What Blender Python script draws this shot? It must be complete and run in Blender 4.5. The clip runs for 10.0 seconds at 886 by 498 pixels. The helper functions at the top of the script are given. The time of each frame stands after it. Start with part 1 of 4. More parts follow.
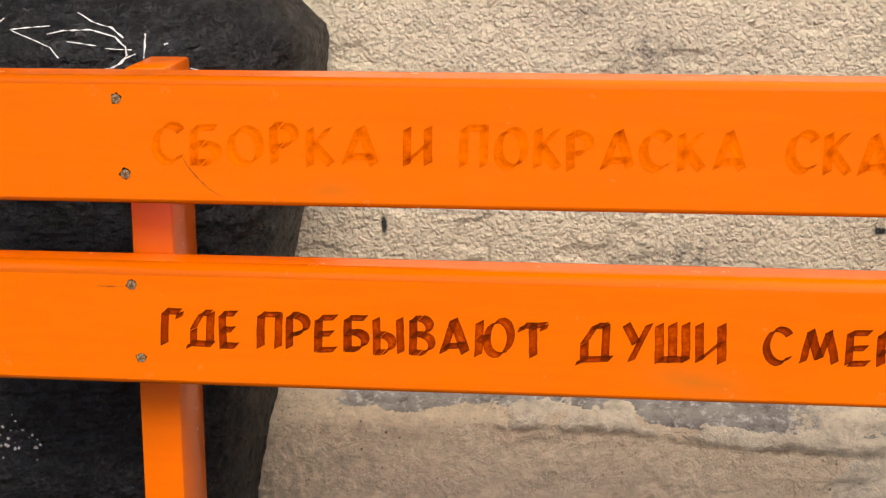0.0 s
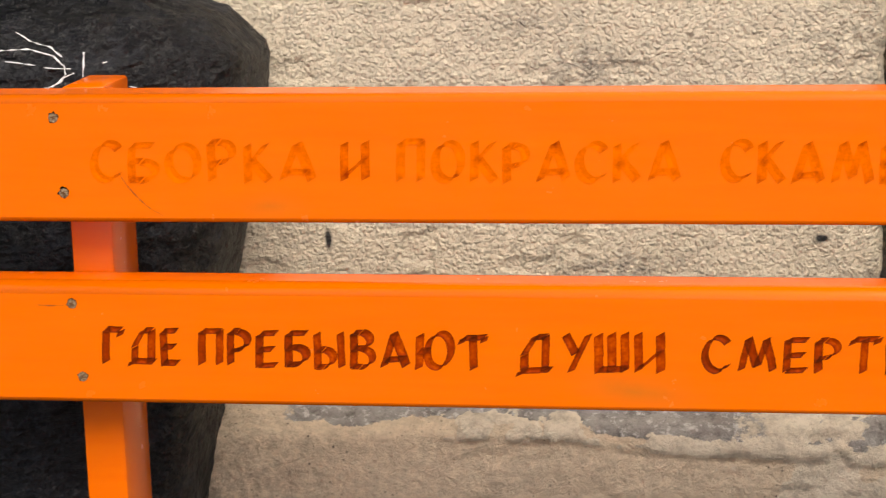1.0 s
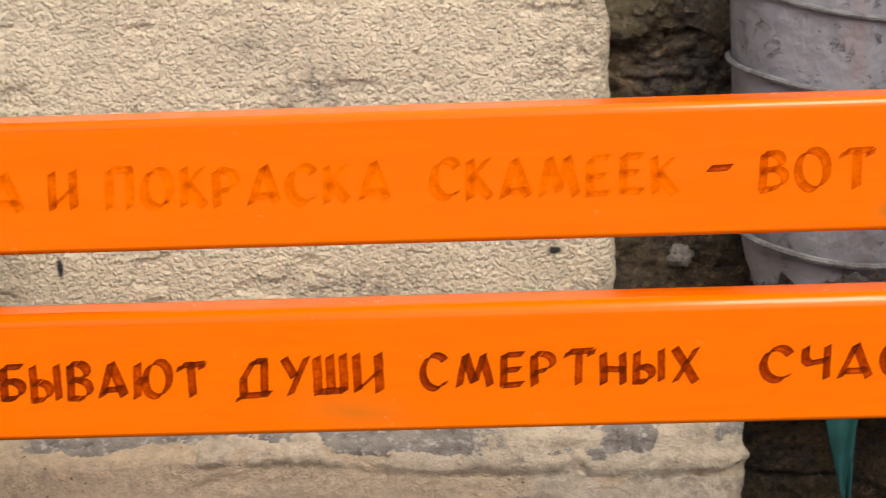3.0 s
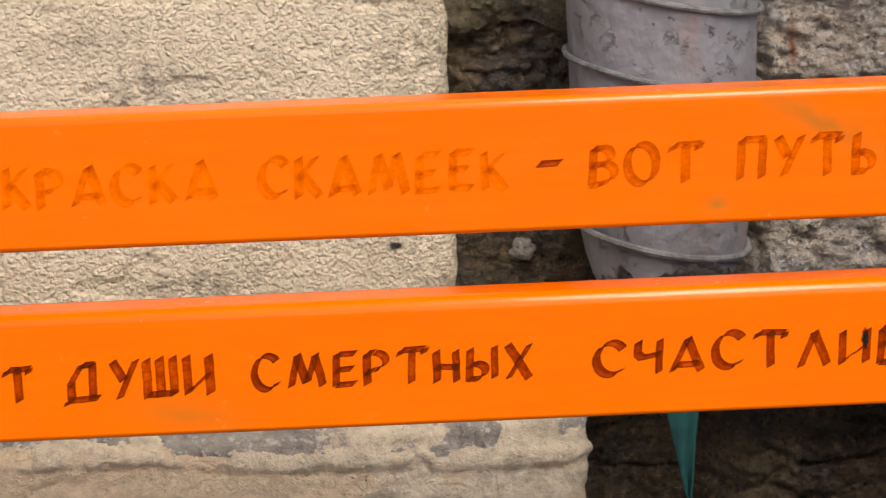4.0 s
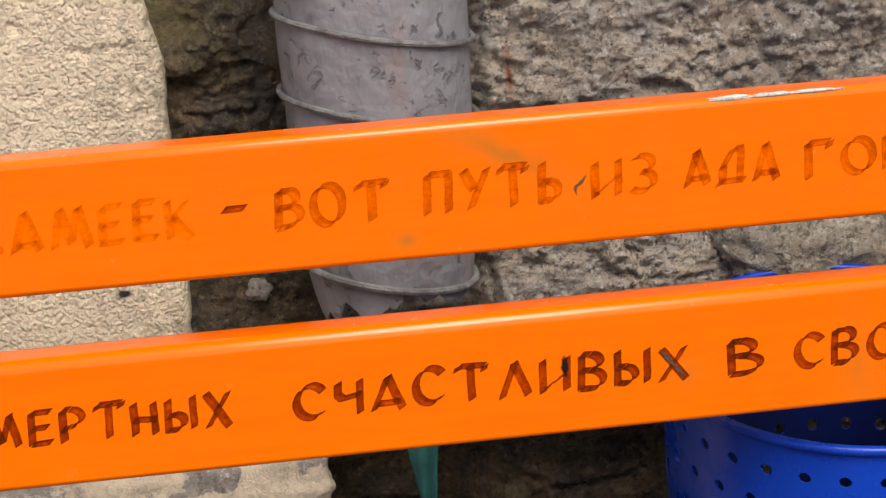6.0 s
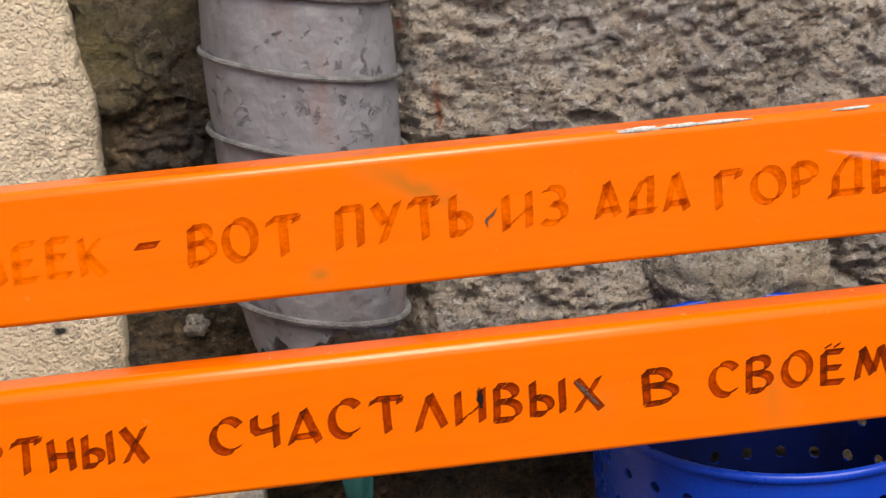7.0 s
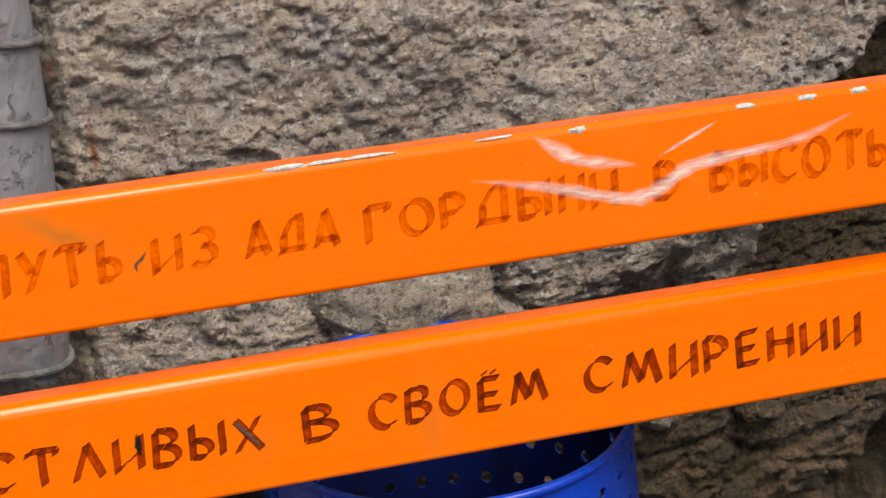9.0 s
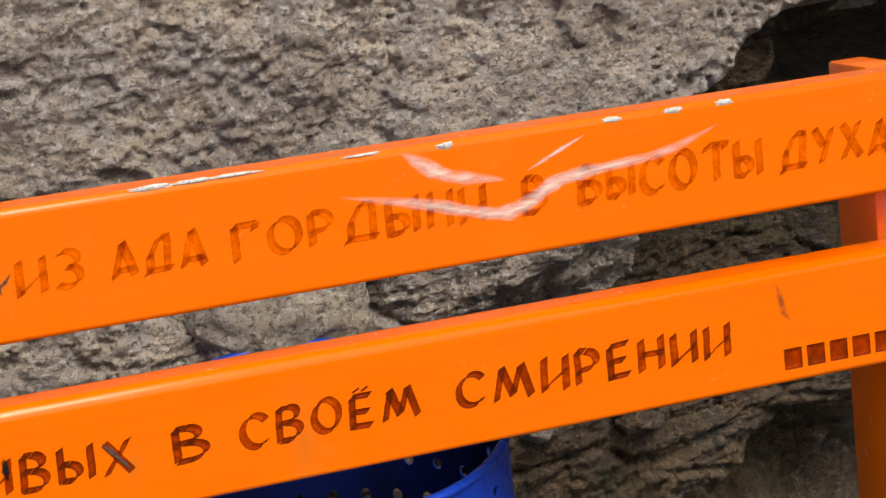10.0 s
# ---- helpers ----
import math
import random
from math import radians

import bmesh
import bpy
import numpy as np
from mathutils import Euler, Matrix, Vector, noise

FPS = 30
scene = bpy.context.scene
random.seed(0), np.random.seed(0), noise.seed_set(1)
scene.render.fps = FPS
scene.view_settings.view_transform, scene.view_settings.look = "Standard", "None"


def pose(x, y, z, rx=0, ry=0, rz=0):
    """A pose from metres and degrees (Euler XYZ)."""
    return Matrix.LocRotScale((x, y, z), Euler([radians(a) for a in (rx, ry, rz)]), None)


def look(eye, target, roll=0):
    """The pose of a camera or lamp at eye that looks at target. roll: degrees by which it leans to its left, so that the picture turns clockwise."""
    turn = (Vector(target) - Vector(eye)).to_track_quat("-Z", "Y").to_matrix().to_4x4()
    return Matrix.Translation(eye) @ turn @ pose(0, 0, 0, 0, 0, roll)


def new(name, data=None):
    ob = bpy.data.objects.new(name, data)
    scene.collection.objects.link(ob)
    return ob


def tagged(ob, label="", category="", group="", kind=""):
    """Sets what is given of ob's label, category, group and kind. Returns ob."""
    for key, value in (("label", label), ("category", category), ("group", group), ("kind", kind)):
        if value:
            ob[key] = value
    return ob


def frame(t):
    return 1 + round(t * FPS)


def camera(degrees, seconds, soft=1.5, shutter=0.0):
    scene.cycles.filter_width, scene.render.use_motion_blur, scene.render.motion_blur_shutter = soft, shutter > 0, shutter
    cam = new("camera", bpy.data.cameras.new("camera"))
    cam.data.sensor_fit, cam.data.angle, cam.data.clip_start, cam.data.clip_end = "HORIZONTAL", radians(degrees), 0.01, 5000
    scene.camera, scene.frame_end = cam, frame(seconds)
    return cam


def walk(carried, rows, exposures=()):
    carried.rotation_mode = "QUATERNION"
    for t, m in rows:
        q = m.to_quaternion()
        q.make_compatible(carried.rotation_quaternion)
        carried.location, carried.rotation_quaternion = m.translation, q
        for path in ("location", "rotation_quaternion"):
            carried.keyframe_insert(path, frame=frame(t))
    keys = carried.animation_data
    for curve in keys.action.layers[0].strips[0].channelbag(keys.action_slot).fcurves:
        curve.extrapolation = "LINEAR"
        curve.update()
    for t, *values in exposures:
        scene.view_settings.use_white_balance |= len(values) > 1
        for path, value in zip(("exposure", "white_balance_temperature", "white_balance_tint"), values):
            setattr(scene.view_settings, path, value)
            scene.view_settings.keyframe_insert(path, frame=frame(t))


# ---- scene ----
from mathutils import geometry
from mathutils.bvhtree import BVHTree

# Lower slat's bottom edge stands at BASE above the ground; x runs along the bench, y towards the wall.
BASE = 0.55


def eye(x, y, z, yaw, pitch, roll):
    return pose(x, y, z, 90 + pitch, 0, yaw) @ pose(0, 0, 0, 0, 0, roll)


cam = camera(25.26, 10.0, soft=1.2, shutter=0.3)
walk(cam, [
    (0, eye(0.625, -1.789, 1.114, 8.83, -13.10, -0.70)),
    (0.5, eye(0.636, -1.791, 1.116, 8.60, -12.91, -1.08)),
    (1, eye(0.653, -1.791, 1.115, 7.87, -12.73, -1.38)),
    (1.5, eye(0.672, -1.791, 1.115, 6.26, -12.57, -1.63)),
    (2, eye(0.694, -1.785, 1.118, 5.37, -12.47, -1.65)),
    (2.5, eye(0.723, -1.779, 1.122, 4.08, -12.52, -1.98)),
    (3, eye(0.750, -1.776, 1.121, 2.49, -12.56, -2.20)),
    (3.2, eye(0.761, -1.773, 1.121, 1.66, -12.52, -1.69)),
    (4.3, eye(0.810, -1.755, 1.125, -1.65, -13.15, -2.63)),
    (4.5, eye(0.826, -1.761, 1.125, -1.67, -13.15, -2.92)),
    (5, eye(0.871, -1.757, 1.125, -3.01, -13.08, -3.40)),
    (5.5, eye(0.914, -1.747, 1.132, -4.52, -12.98, -3.94)),
    (5.7, eye(0.932, -1.746, 1.133, -4.87, -12.91, -4.12)),
    (6.8, eye(1.033, -1.770, 1.128, -4.58, -11.77, -5.05)),
    (7, eye(1.047, -1.772, 1.128, -4.75, -11.67, -5.13)),
    (7.5, eye(1.073, -1.769, 1.129, -7.64, -11.51, -5.17)),
    (8, eye(1.076, -1.770, 1.128, -9.98, -11.46, -5.46)),
    (8.5, eye(1.087, -1.775, 1.127, -11.88, -11.50, -5.64)),
    (9, eye(1.103, -1.779, 1.129, -13.29, -11.58, -6.04)),
    (9.5, eye(1.115, -1.788, 1.125, -14.94, -11.49, -6.17)),
    (10, eye(1.133, -1.785, 1.128, -16.24, -11.49, -6.37)),
], exposures=[(0, 0.62, 7150, 10), (5.5, 0.62, 7150, 10), (7.5, 0.63, 7250, 10), (10, 0.63, 7250, 10)])

# ---------------------------------------------------------------- light
SUN_ELEVATION = 51.7
world = bpy.data.worlds.new("sky")
scene.world = world
world.use_nodes = True
sky = world.node_tree.nodes.new("ShaderNodeTexSky")
sky.sky_type, sky.sun_disc = "NISHITA", False
sky.sun_elevation, sky.sun_rotation = radians(SUN_ELEVATION), radians(164.6)
sky.dust_density, sky.air_density = 3.0, 0.6
back = world.node_tree.nodes["Background"]
back.inputs["Strength"].default_value = 0.11
world.node_tree.links.new(sky.outputs[0], back.inputs["Color"])
lamp = bpy.data.lights.new("sun", "SUN")
lamp.energy, lamp.angle, lamp.color = 2.0, radians(40), (1.0, 0.95, 0.88)
sun = new("sun", lamp)
sun.matrix_world = look((0.22, -0.80, 1.05), (0, 0, 0))


# ---------------------------------------------------------------- materials
class Mat:
    """A small builder round one Principled node material."""

    def __init__(self, name, rough=0.6, metal=0.0, coat=0.0):
        self.mat = bpy.data.materials.new(name)
        self.mat.use_nodes = True
        self.t = self.mat.node_tree
        self.b = self.t.nodes["Principled BSDF"]
        self.b.inputs["Roughness"].default_value = rough
        self.b.inputs["Metallic"].default_value = metal
        self.b.inputs["Coat Weight"].default_value = coat
        self.co = self.node("ShaderNodeTexCoord").outputs["Object"]

    def node(self, kind, **kw):
        n = self.t.nodes.new(kind)
        for k, v in kw.items():
            n.inputs[k].default_value = v
        return n

    def link(self, a, b):
        self.t.links.new(a, b)
        return self

    def stretch(self, sx, sy, sz):
        n = self.node("ShaderNodeMapping", Scale=(sx, sy, sz))
        self.link(self.co, n.inputs["Vector"])
        return n.outputs[0]

    def noise(self, scale, detail=5.0, rough=0.6, lo=0.35, hi=0.65, vec=None, warp=0.0):
        n = self.node("ShaderNodeTexNoise", Scale=scale, Detail=detail, Roughness=rough, Distortion=warp)
        self.link(vec or self.co, n.inputs["Vector"])
        r = self.node("ShaderNodeMapRange")
        r.inputs["From Min"].default_value, r.inputs["From Max"].default_value = lo, hi
        self.link(n.outputs["Fac"], r.inputs["Value"])
        return r.outputs[0]

    def cells(self, scale, lo, hi, vec=None, feature="F1"):
        n = self.node("ShaderNodeTexVoronoi", Scale=scale)
        n.feature = feature
        self.link(vec or self.co, n.inputs["Vector"])
        r = self.node("ShaderNodeMapRange")
        r.inputs["From Min"].default_value, r.inputs["From Max"].default_value = lo, hi
        self.link(n.outputs["Distance"], r.inputs["Value"])
        return r.outputs[0]

    def spot(self, x, z, rx, rz, warp=0.6, turn=0.0):
        """1 in the middle of a soft blot on the x-z plane, 0 outside it."""
        n = self.node("ShaderNodeMapping", Location=(x, 0, z), Rotation=(0, turn, 0), Scale=(rx, 50, rz))
        n.vector_type = "TEXTURE"
        w = self.node("ShaderNodeTexNoise", Scale=45.0, Detail=3.0)
        self.link(self.co, w.inputs["Vector"])
        add = self.node("ShaderNodeVectorMath")
        add.operation = "MULTIPLY_ADD"
        self.link(w.outputs["Color"], add.inputs[0])
        add.inputs[1].default_value = (warp * rx * 0.5, 0, warp * rz * 0.5)
        self.link(self.co, add.inputs[2])
        self.link(add.outputs[0], n.inputs["Vector"])
        g = self.node("ShaderNodeTexGradient")
        g.gradient_type = "QUADRATIC_SPHERE"
        self.link(n.outputs[0], g.inputs["Vector"])
        return g.outputs["Fac"]

    def mix(self, a, b, fac):
        n = self.t.nodes.new("ShaderNodeMix")
        n.data_type = "RGBA"
        for v, k in ((a, 6), (b, 7)):
            if isinstance(v, tuple):
                n.inputs[k].default_value = (*v, 1)
            else:
                self.link(v, n.inputs[k])
        if isinstance(fac, float):
            n.inputs[0].default_value = fac
        else:
            self.link(fac, n.inputs[0])
        return n.outputs[2]

    def calc(self, op, a, b):
        n = self.t.nodes.new("ShaderNodeMath")
        n.operation, n.use_clamp = op, True
        for v, k in ((a, 0), (b, 1)):
            if isinstance(v, (int, float)):
                n.inputs[k].default_value = v
            else:
                self.link(v, n.inputs[k])
        return n.outputs[0]

    def color(self, c):
        if isinstance(c, tuple):
            self.b.inputs["Base Color"].default_value = (*c, 1)
        else:
            self.link(c, self.b.inputs["Base Color"])
        return self

    def rough(self, fac, lo, hi):
        r = self.node("ShaderNodeMapRange")
        r.inputs["To Min"].default_value, r.inputs["To Max"].default_value = lo, hi
        self.link(fac, r.inputs["Value"]).link(r.outputs[0], self.b.inputs["Roughness"])
        return self

    def bump(self, fac, depth, strength=1.0):
        n = self.node("ShaderNodeBump", Strength=strength, Distance=depth)
        old = self.b.inputs["Normal"].links
        if old:
            self.link(old[0].from_socket, n.inputs["Normal"])
        self.link(fac, n.inputs["Height"]).link(n.outputs[0], self.b.inputs["Normal"])
        return self


ORANGE, ORANGE_DEEP = (0.92, 0.163, 0.0), (0.90, 0.149, 0.0)


def paint_orange(name, spots=()):
    m = Mat(name, 0.25)
    m.b.inputs["Specular IOR Level"].default_value = 0.50
    grain = m.noise(9, 6, 0.6, 0.35, 0.7, m.stretch(0.8, 6, 9))
    c = m.mix(ORANGE, ORANGE_DEEP, grain)
    c = m.mix(c, (0.80, 0.16, 0.005), m.calc("MULTIPLY", m.noise(5, 4, 0.6, 0.55, 0.8), 0.25))
    for x, z, rx, rz, k, turn in spots:
        c = m.mix(c, (0.42, 0.16, 0.02), m.calc("MULTIPLY", m.spot(x, z, rx, rz, turn=turn), k))
    m.color(c)
    m.rough(m.noise(30, 4, 0.6, 0.3, 0.7), 0.17, 0.28)
    m.bump(m.noise(60, 3, 0.5, 0.2, 0.8, m.stretch(0.2, 1, 1.4)), 0.00012)
    m.bump(m.noise(9, 2, 0.5, 0.2, 0.8, m.stretch(1, 1, 2)), 0.0012, 0.5)
    return m.mat


M_SLAT_TOP = paint_orange("orange_gloss_paint", [(1.083, 0.201, 0.022, 0.016, 0.8, 0), (1.19, 0.275, 0.12, 0.022, 0.75, 0.5), (0.25, 0.20, 0.06, 0.02, 0.35, 0)])
M_SLAT_LOW = paint_orange("orange_gloss_paint_lower", [(0.60, 0.025, 0.10, 0.028, 0.5, 0.15), (1.50, 0.05, 0.035, 0.10, 0.4, 0), (1.335, 0.05, 0.02, 0.03, 0.4, 0)])
M_POST = paint_orange("orange_post_paint")


def burnt():
    """Wood burnt and stained in brush strokes: darker at stroke ends, rims and overlaps, thin where paint has run in."""
    m = Mat("burnt_letter_stain", 0.55)
    m.b.inputs["Specular IOR Level"].default_value = 0.05
    at = m.node("ShaderNodeAttribute")
    at.attribute_name = "burn"
    f = m.calc("ADD", at.outputs["Fac"], m.calc("MULTIPLY", m.noise(150, 4, 0.65, 0.30, 0.72), 0.22))
    f = m.calc("ADD", f, m.calc("MULTIPLY", m.noise(420, 2, 0.5, 0.3, 0.7, m.stretch(0.5, 1, 1.0)), 0.10))
    f = m.calc("SUBTRACT", f, m.calc("MULTIPLY", m.noise(38, 4, 0.6, 0.35, 0.70), 0.22))
    ramp = m.t.nodes.new("ShaderNodeValToRGB")
    stops = ramp.color_ramp.elements
    stops[0].position, stops[0].color = 0.0, (0.90, 0.155, 0.0, 1)
    stops[1].position, stops[1].color = 1.0, (0.07, 0.010, 0.001, 1)
    for at_, colour in ((0.30, (0.68, 0.100, 0.0, 1)), (0.60, (0.32, 0.030, 0.0, 1))):
        e = stops.new(at_)
        e.color = colour
    m.link(f, ramp.inputs["Fac"])
    m.color(ramp.outputs["Color"])
    return m.mat


M_BURNT = burnt()


def plaster(name, base, stain, moss, relief=1.0):
    m = Mat(name, 0.9)
    big, fine = m.noise(5, 6, 0.62, 0.42, 0.72), m.noise(45, 6, 0.7, 0.45, 0.75)
    c = m.mix(base, tuple(v * 0.78 for v in base), m.noise(90, 4, 0.6, 0.35, 0.7))
    c = m.mix(c, stain, m.calc("MULTIPLY", big, 0.5))
    c = m.mix(c, (0.07, 0.06, 0.05), m.calc("MULTIPLY", m.calc("MULTIPLY", m.noise(4.0, 3, 0.5, 0.5, 0.68), fine), 0.6))
    c = m.mix(c, moss, m.calc("MULTIPLY", m.noise(9, 5, 0.6, 0.6, 0.8), 0.5))
    m.color(c)
    warp = m.node("ShaderNodeTexNoise", Scale=120.0, Detail=3.0)
    m.link(m.co, warp.inputs["Vector"])
    add = m.node("ShaderNodeVectorMath")
    add.operation = "MULTIPLY_ADD"
    m.link(warp.outputs["Color"], add.inputs[0])
    add.inputs[1].default_value = (0.008, 0.008, 0.008)
    m.link(m.co, add.inputs[2])
    grains = m.calc("SUBTRACT", 1.0, m.cells(175, 0.05, 0.70, add.outputs[0]))
    m.bump(grains, 0.0029, 1.0 * relief)
    m.bump(m.noise(330, 5, 0.65, 0.3, 0.7), 0.0020, 0.8 * relief)
    return m


m = plaster("cream_stippled_plaster", (0.79, 0.70, 0.54), (0.60, 0.52, 0.405), (0.48, 0.44, 0.32))
for x, z, rx, rz in ((0.2125, 0.073, 0.006, 0.020), (0.786, 0.062, 0.014, 0.008), (0.302, 0.228, 0.006, 0.006), ):
    old = m.b.inputs["Base Color"].links[0].from_socket
    m.color(m.mix(old, (0.03, 0.03, 0.03), m.calc("MULTIPLY", m.spot(x, z + BASE, rx, rz, 1.0), 3.0)))
for x, z, rx, rz, k in ((0.56, 0.285, 0.10, 0.05, 0.75), (0.50, 0.33, 0.12, 0.03, 0.5), (0.60, 0.045, 0.13, 0.035, 0.8), (0.70, 0.23, 0.08, 0.03, 0.45), (0.22, 0.02, 0.10, 0.03, 0.5)):
    old = m.b.inputs["Base Color"].links[0].from_socket
    blot = m.calc("MULTIPLY", m.spot(x, z + BASE, rx, rz, 1.6), m.noise(70, 5, 0.7, 0.40, 0.62))
    m.color(m.mix(old, (0.16, 0.145, 0.13), m.calc("MULTIPLY", blot, 1.6 * k)))
M_PLASTER = m.mat
m = plaster("weathered_plinth_render", (0.74, 0.61, 0.44), (0.57, 0.47, 0.345), (0.34, 0.27, 0.17), 0.0)
m.bump(m.noise(170, 6, 0.7, 0.3, 0.7), 0.0020).bump(m.noise(60, 5, 0.65, 0.35, 0.65, warp=0.5), 0.0020, 0.8)
old = m.b.inputs["Base Color"].links[0].from_socket
blot = m.calc("MULTIPLY", m.spot(0.10, -0.20 + BASE, 0.14, 0.12, 1.5), m.noise(90, 5, 0.7, 0.42, 0.60))
c = m.mix(old, (0.05, 0.042, 0.033), blot)
dots = m.calc("MULTIPLY", m.calc("SUBTRACT", 1.0, m.cells(95, 0.04, 0.20)), m.noise(7, 3, 0.5, 0.50, 0.66))
c = m.mix(c, (0.045, 0.036, 0.028), dots)
c = m.mix(c, (0.22, 0.18, 0.135), m.calc("MULTIPLY", m.noise(28, 6, 0.72, 0.54, 0.70), 0.35))


def layered(m, c, name, colour):
    """A coat that lies where the mesh says, with a ragged border."""
    at = m.node("ShaderNodeAttribute")
    at.attribute_name = name
    ragged = m.node("ShaderNodeMath")
    ragged.operation = "MULTIPLY_ADD"
    m.link(m.noise(85, 5, 0.7, 0.2, 0.8), ragged.inputs[0])
    ragged.inputs[1].default_value = 0.9
    m.link(at.outputs["Fac"], ragged.inputs[2])
    edge = m.node("ShaderNodeMapRange")
    edge.inputs["From Min"].default_value, edge.inputs["From Max"].default_value = 0.88, 1.0
    m.link(ragged.outputs[0], edge.inputs["Value"])
    return m.mix(c, colour, edge.outputs[0])


grey = m.mix((0.36, 0.34, 0.31), (0.20, 0.185, 0.17), m.noise(30, 6, 0.7, 0.4, 0.65))
grey = m.mix(grey, (0.58, 0.56, 0.53), m.noise(90, 5, 0.7, 0.54, 0.64))
grey = m.mix(grey, (0.06, 0.052, 0.045), m.calc("MULTIPLY", m.noise(48, 6, 0.7, 0.54, 0.68), 0.7))
cream = m.mix((0.72, 0.64, 0.50), (0.42, 0.365, 0.28), m.noise(40, 6, 0.7, 0.45, 0.68))
c = layered(m, c, "ledge", grey)
m.color(layered(m, c, "crust", cream))
M_PLINTH = m.mat


def stone(name, pale, mid, dark, scale=1.0):
    m = Mat(name, 0.9)
    grey = tuple(sum(mid) / 3 * k for k in (1.12, 1.08, 1.10))
    c = m.mix(mid, pale, m.noise(6 * scale, 7, 0.65, 0.40, 0.62, warp=0.4))
    c = m.mix(c, dark, m.calc("MULTIPLY", m.noise(22 * scale, 7, 0.72, 0.52, 0.66, warp=0.5), 0.75))
    c = m.mix(c, grey, m.calc("MULTIPLY", m.noise(13 * scale, 6, 0.7, 0.46, 0.62, warp=0.5), 0.75))
    c = m.mix(c, (0.30, 0.20, 0.10), m.calc("MULTIPLY", m.noise(8 * scale, 5, 0.6, 0.54, 0.74), 0.42))
    c = m.mix(c, tuple(min(0.70, v * 1.4) for v in pale), m.calc("MULTIPLY", m.noise(80 * scale, 5, 0.7, 0.53, 0.63), 0.8))
    c = m.mix(c, dark, m.calc("MULTIPLY", m.noise(130 * scale, 5, 0.7, 0.52, 0.63), 0.8))
    c = m.mix(c, (0.035, 0.03, 0.028), m.noise(75 * scale, 4, 0.6, 0.66, 0.74))
    m.color(c)
    warp = m.node("ShaderNodeTexNoise", Scale=60.0 * scale, Detail=4.0)
    m.link(m.co, warp.inputs["Vector"])
    add = m.node("ShaderNodeVectorMath")
    add.operation = "MULTIPLY_ADD"
    m.link(warp.outputs["Color"], add.inputs[0])
    add.inputs[1].default_value = (0.014, 0.014, 0.014)
    m.link(m.co, add.inputs[2])
    crumbs = m.calc("SUBTRACT", 1.0, m.cells(120 * scale, 0.05, 0.7, add.outputs[0]))
    m.bump(crumbs, 0.005, 0.7)
    m.bump(m.noise(210 * scale, 6, 0.75, 0.3, 0.7), 0.006)
    m.bump(m.noise(60 * scale, 5, 0.65, 0.35, 0.65, warp=0.6), 0.005, 0.7)
    return m


m = stone("grey_brown_rubble", (0.66, 0.585, 0.495), (0.43, 0.375, 0.318), (0.13, 0.112, 0.096))
for x, z, rx, rz in ((1.246, 0.30, 0.010, 0.060), (1.212, 0.385, 0.012, 0.03)):
    old = m.b.inputs["Base Color"].links[0].from_socket
    m.color(m.mix(old, (0.26, 0.085, 0.04), m.calc("MULTIPLY", m.spot(x, z + BASE, rx, rz, 1.5), 1.2)))
M_STONE = m.mat
m = stone("pale_rubble_stone", (0.60, 0.54, 0.45), (0.43, 0.385, 0.32), (0.13, 0.115, 0.10))
M_PALE = m.mat
# mossy brown stone, its colour darkened to stand for shade under the overhang
m = stone("shaded_mossy_brown_stone", (0.22, 0.155, 0.092), (0.095, 0.069, 0.043), (0.024, 0.019, 0.014))
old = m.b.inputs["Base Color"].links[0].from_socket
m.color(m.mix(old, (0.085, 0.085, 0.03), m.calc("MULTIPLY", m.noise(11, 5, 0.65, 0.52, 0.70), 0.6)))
M_SHADED_BROWN = m.mat
m = stone("moss_grown_stone", (0.22, 0.182, 0.122), (0.11, 0.09, 0.06), (0.030, 0.025, 0.018))
old = m.b.inputs["Base Color"].links[0].from_socket
m.color(m.mix(old, (0.15, 0.128, 0.038), m.calc("MULTIPLY", m.noise(16, 5, 0.65, 0.48, 0.66), 0.6)))
M_MOSSY = m.mat

m = Mat("black_painted_rock", 0.42)
m.b.inputs["Specular IOR Level"].default_value = 0.6
c = m.mix((0.002, 0.0022, 0.003), (0.008, 0.009, 0.012), m.noise(14, 6, 0.65, 0.4, 0.7))
# bluish-grey mottling puts some of the rock's sheen into its colour
c = m.mix(c, (0.040, 0.044, 0.058), m.calc("MULTIPLY", m.noise(17, 7, 0.7, 0.52, 0.70, warp=0.2), 0.8))
m.color(m.mix(c, (0.10, 0.098, 0.105), m.calc("MULTIPLY", m.noise(60, 6, 0.75, 0.60, 0.74), 0.5)))
m.rough(m.noise(25, 4, 0.6, 0.3, 0.7), 0.28, 0.5).bump(m.noise(75, 6, 0.7, 0.3, 0.7), 0.007).bump(m.noise(22, 4, 0.6, 0.3, 0.7), 0.012)
M_BLACK = m.mat

m = Mat("grey_pipe_paint", 0.5)
c = m.mix((0.225, 0.233, 0.262), (0.160, 0.165, 0.188), m.noise(12, 6, 0.65, 0.35, 0.7))
c = m.mix(c, (0.085, 0.080, 0.083), m.calc("MULTIPLY", m.noise(42, 6, 0.72, 0.62, 0.70, warp=0.3), 0.7))
m.color(m.mix(c, (0.22, 0.11, 0.08), m.calc("MULTIPLY", m.noise(9, 4, 0.6, 0.55, 0.75, m.stretch(1.6, 1.6, 0.6)), 0.45)))
m.bump(m.calc("SUBTRACT", 1.0, m.noise(42, 6, 0.72, 0.58, 0.66, warp=0.3)), 0.0025).bump(m.noise(110, 4, 0.6, 0.3, 0.7, m.stretch(1, 1, 0.5)), 0.0006).bump(m.noise(14, 4, 0.5, 0.2, 0.8), 0.008)
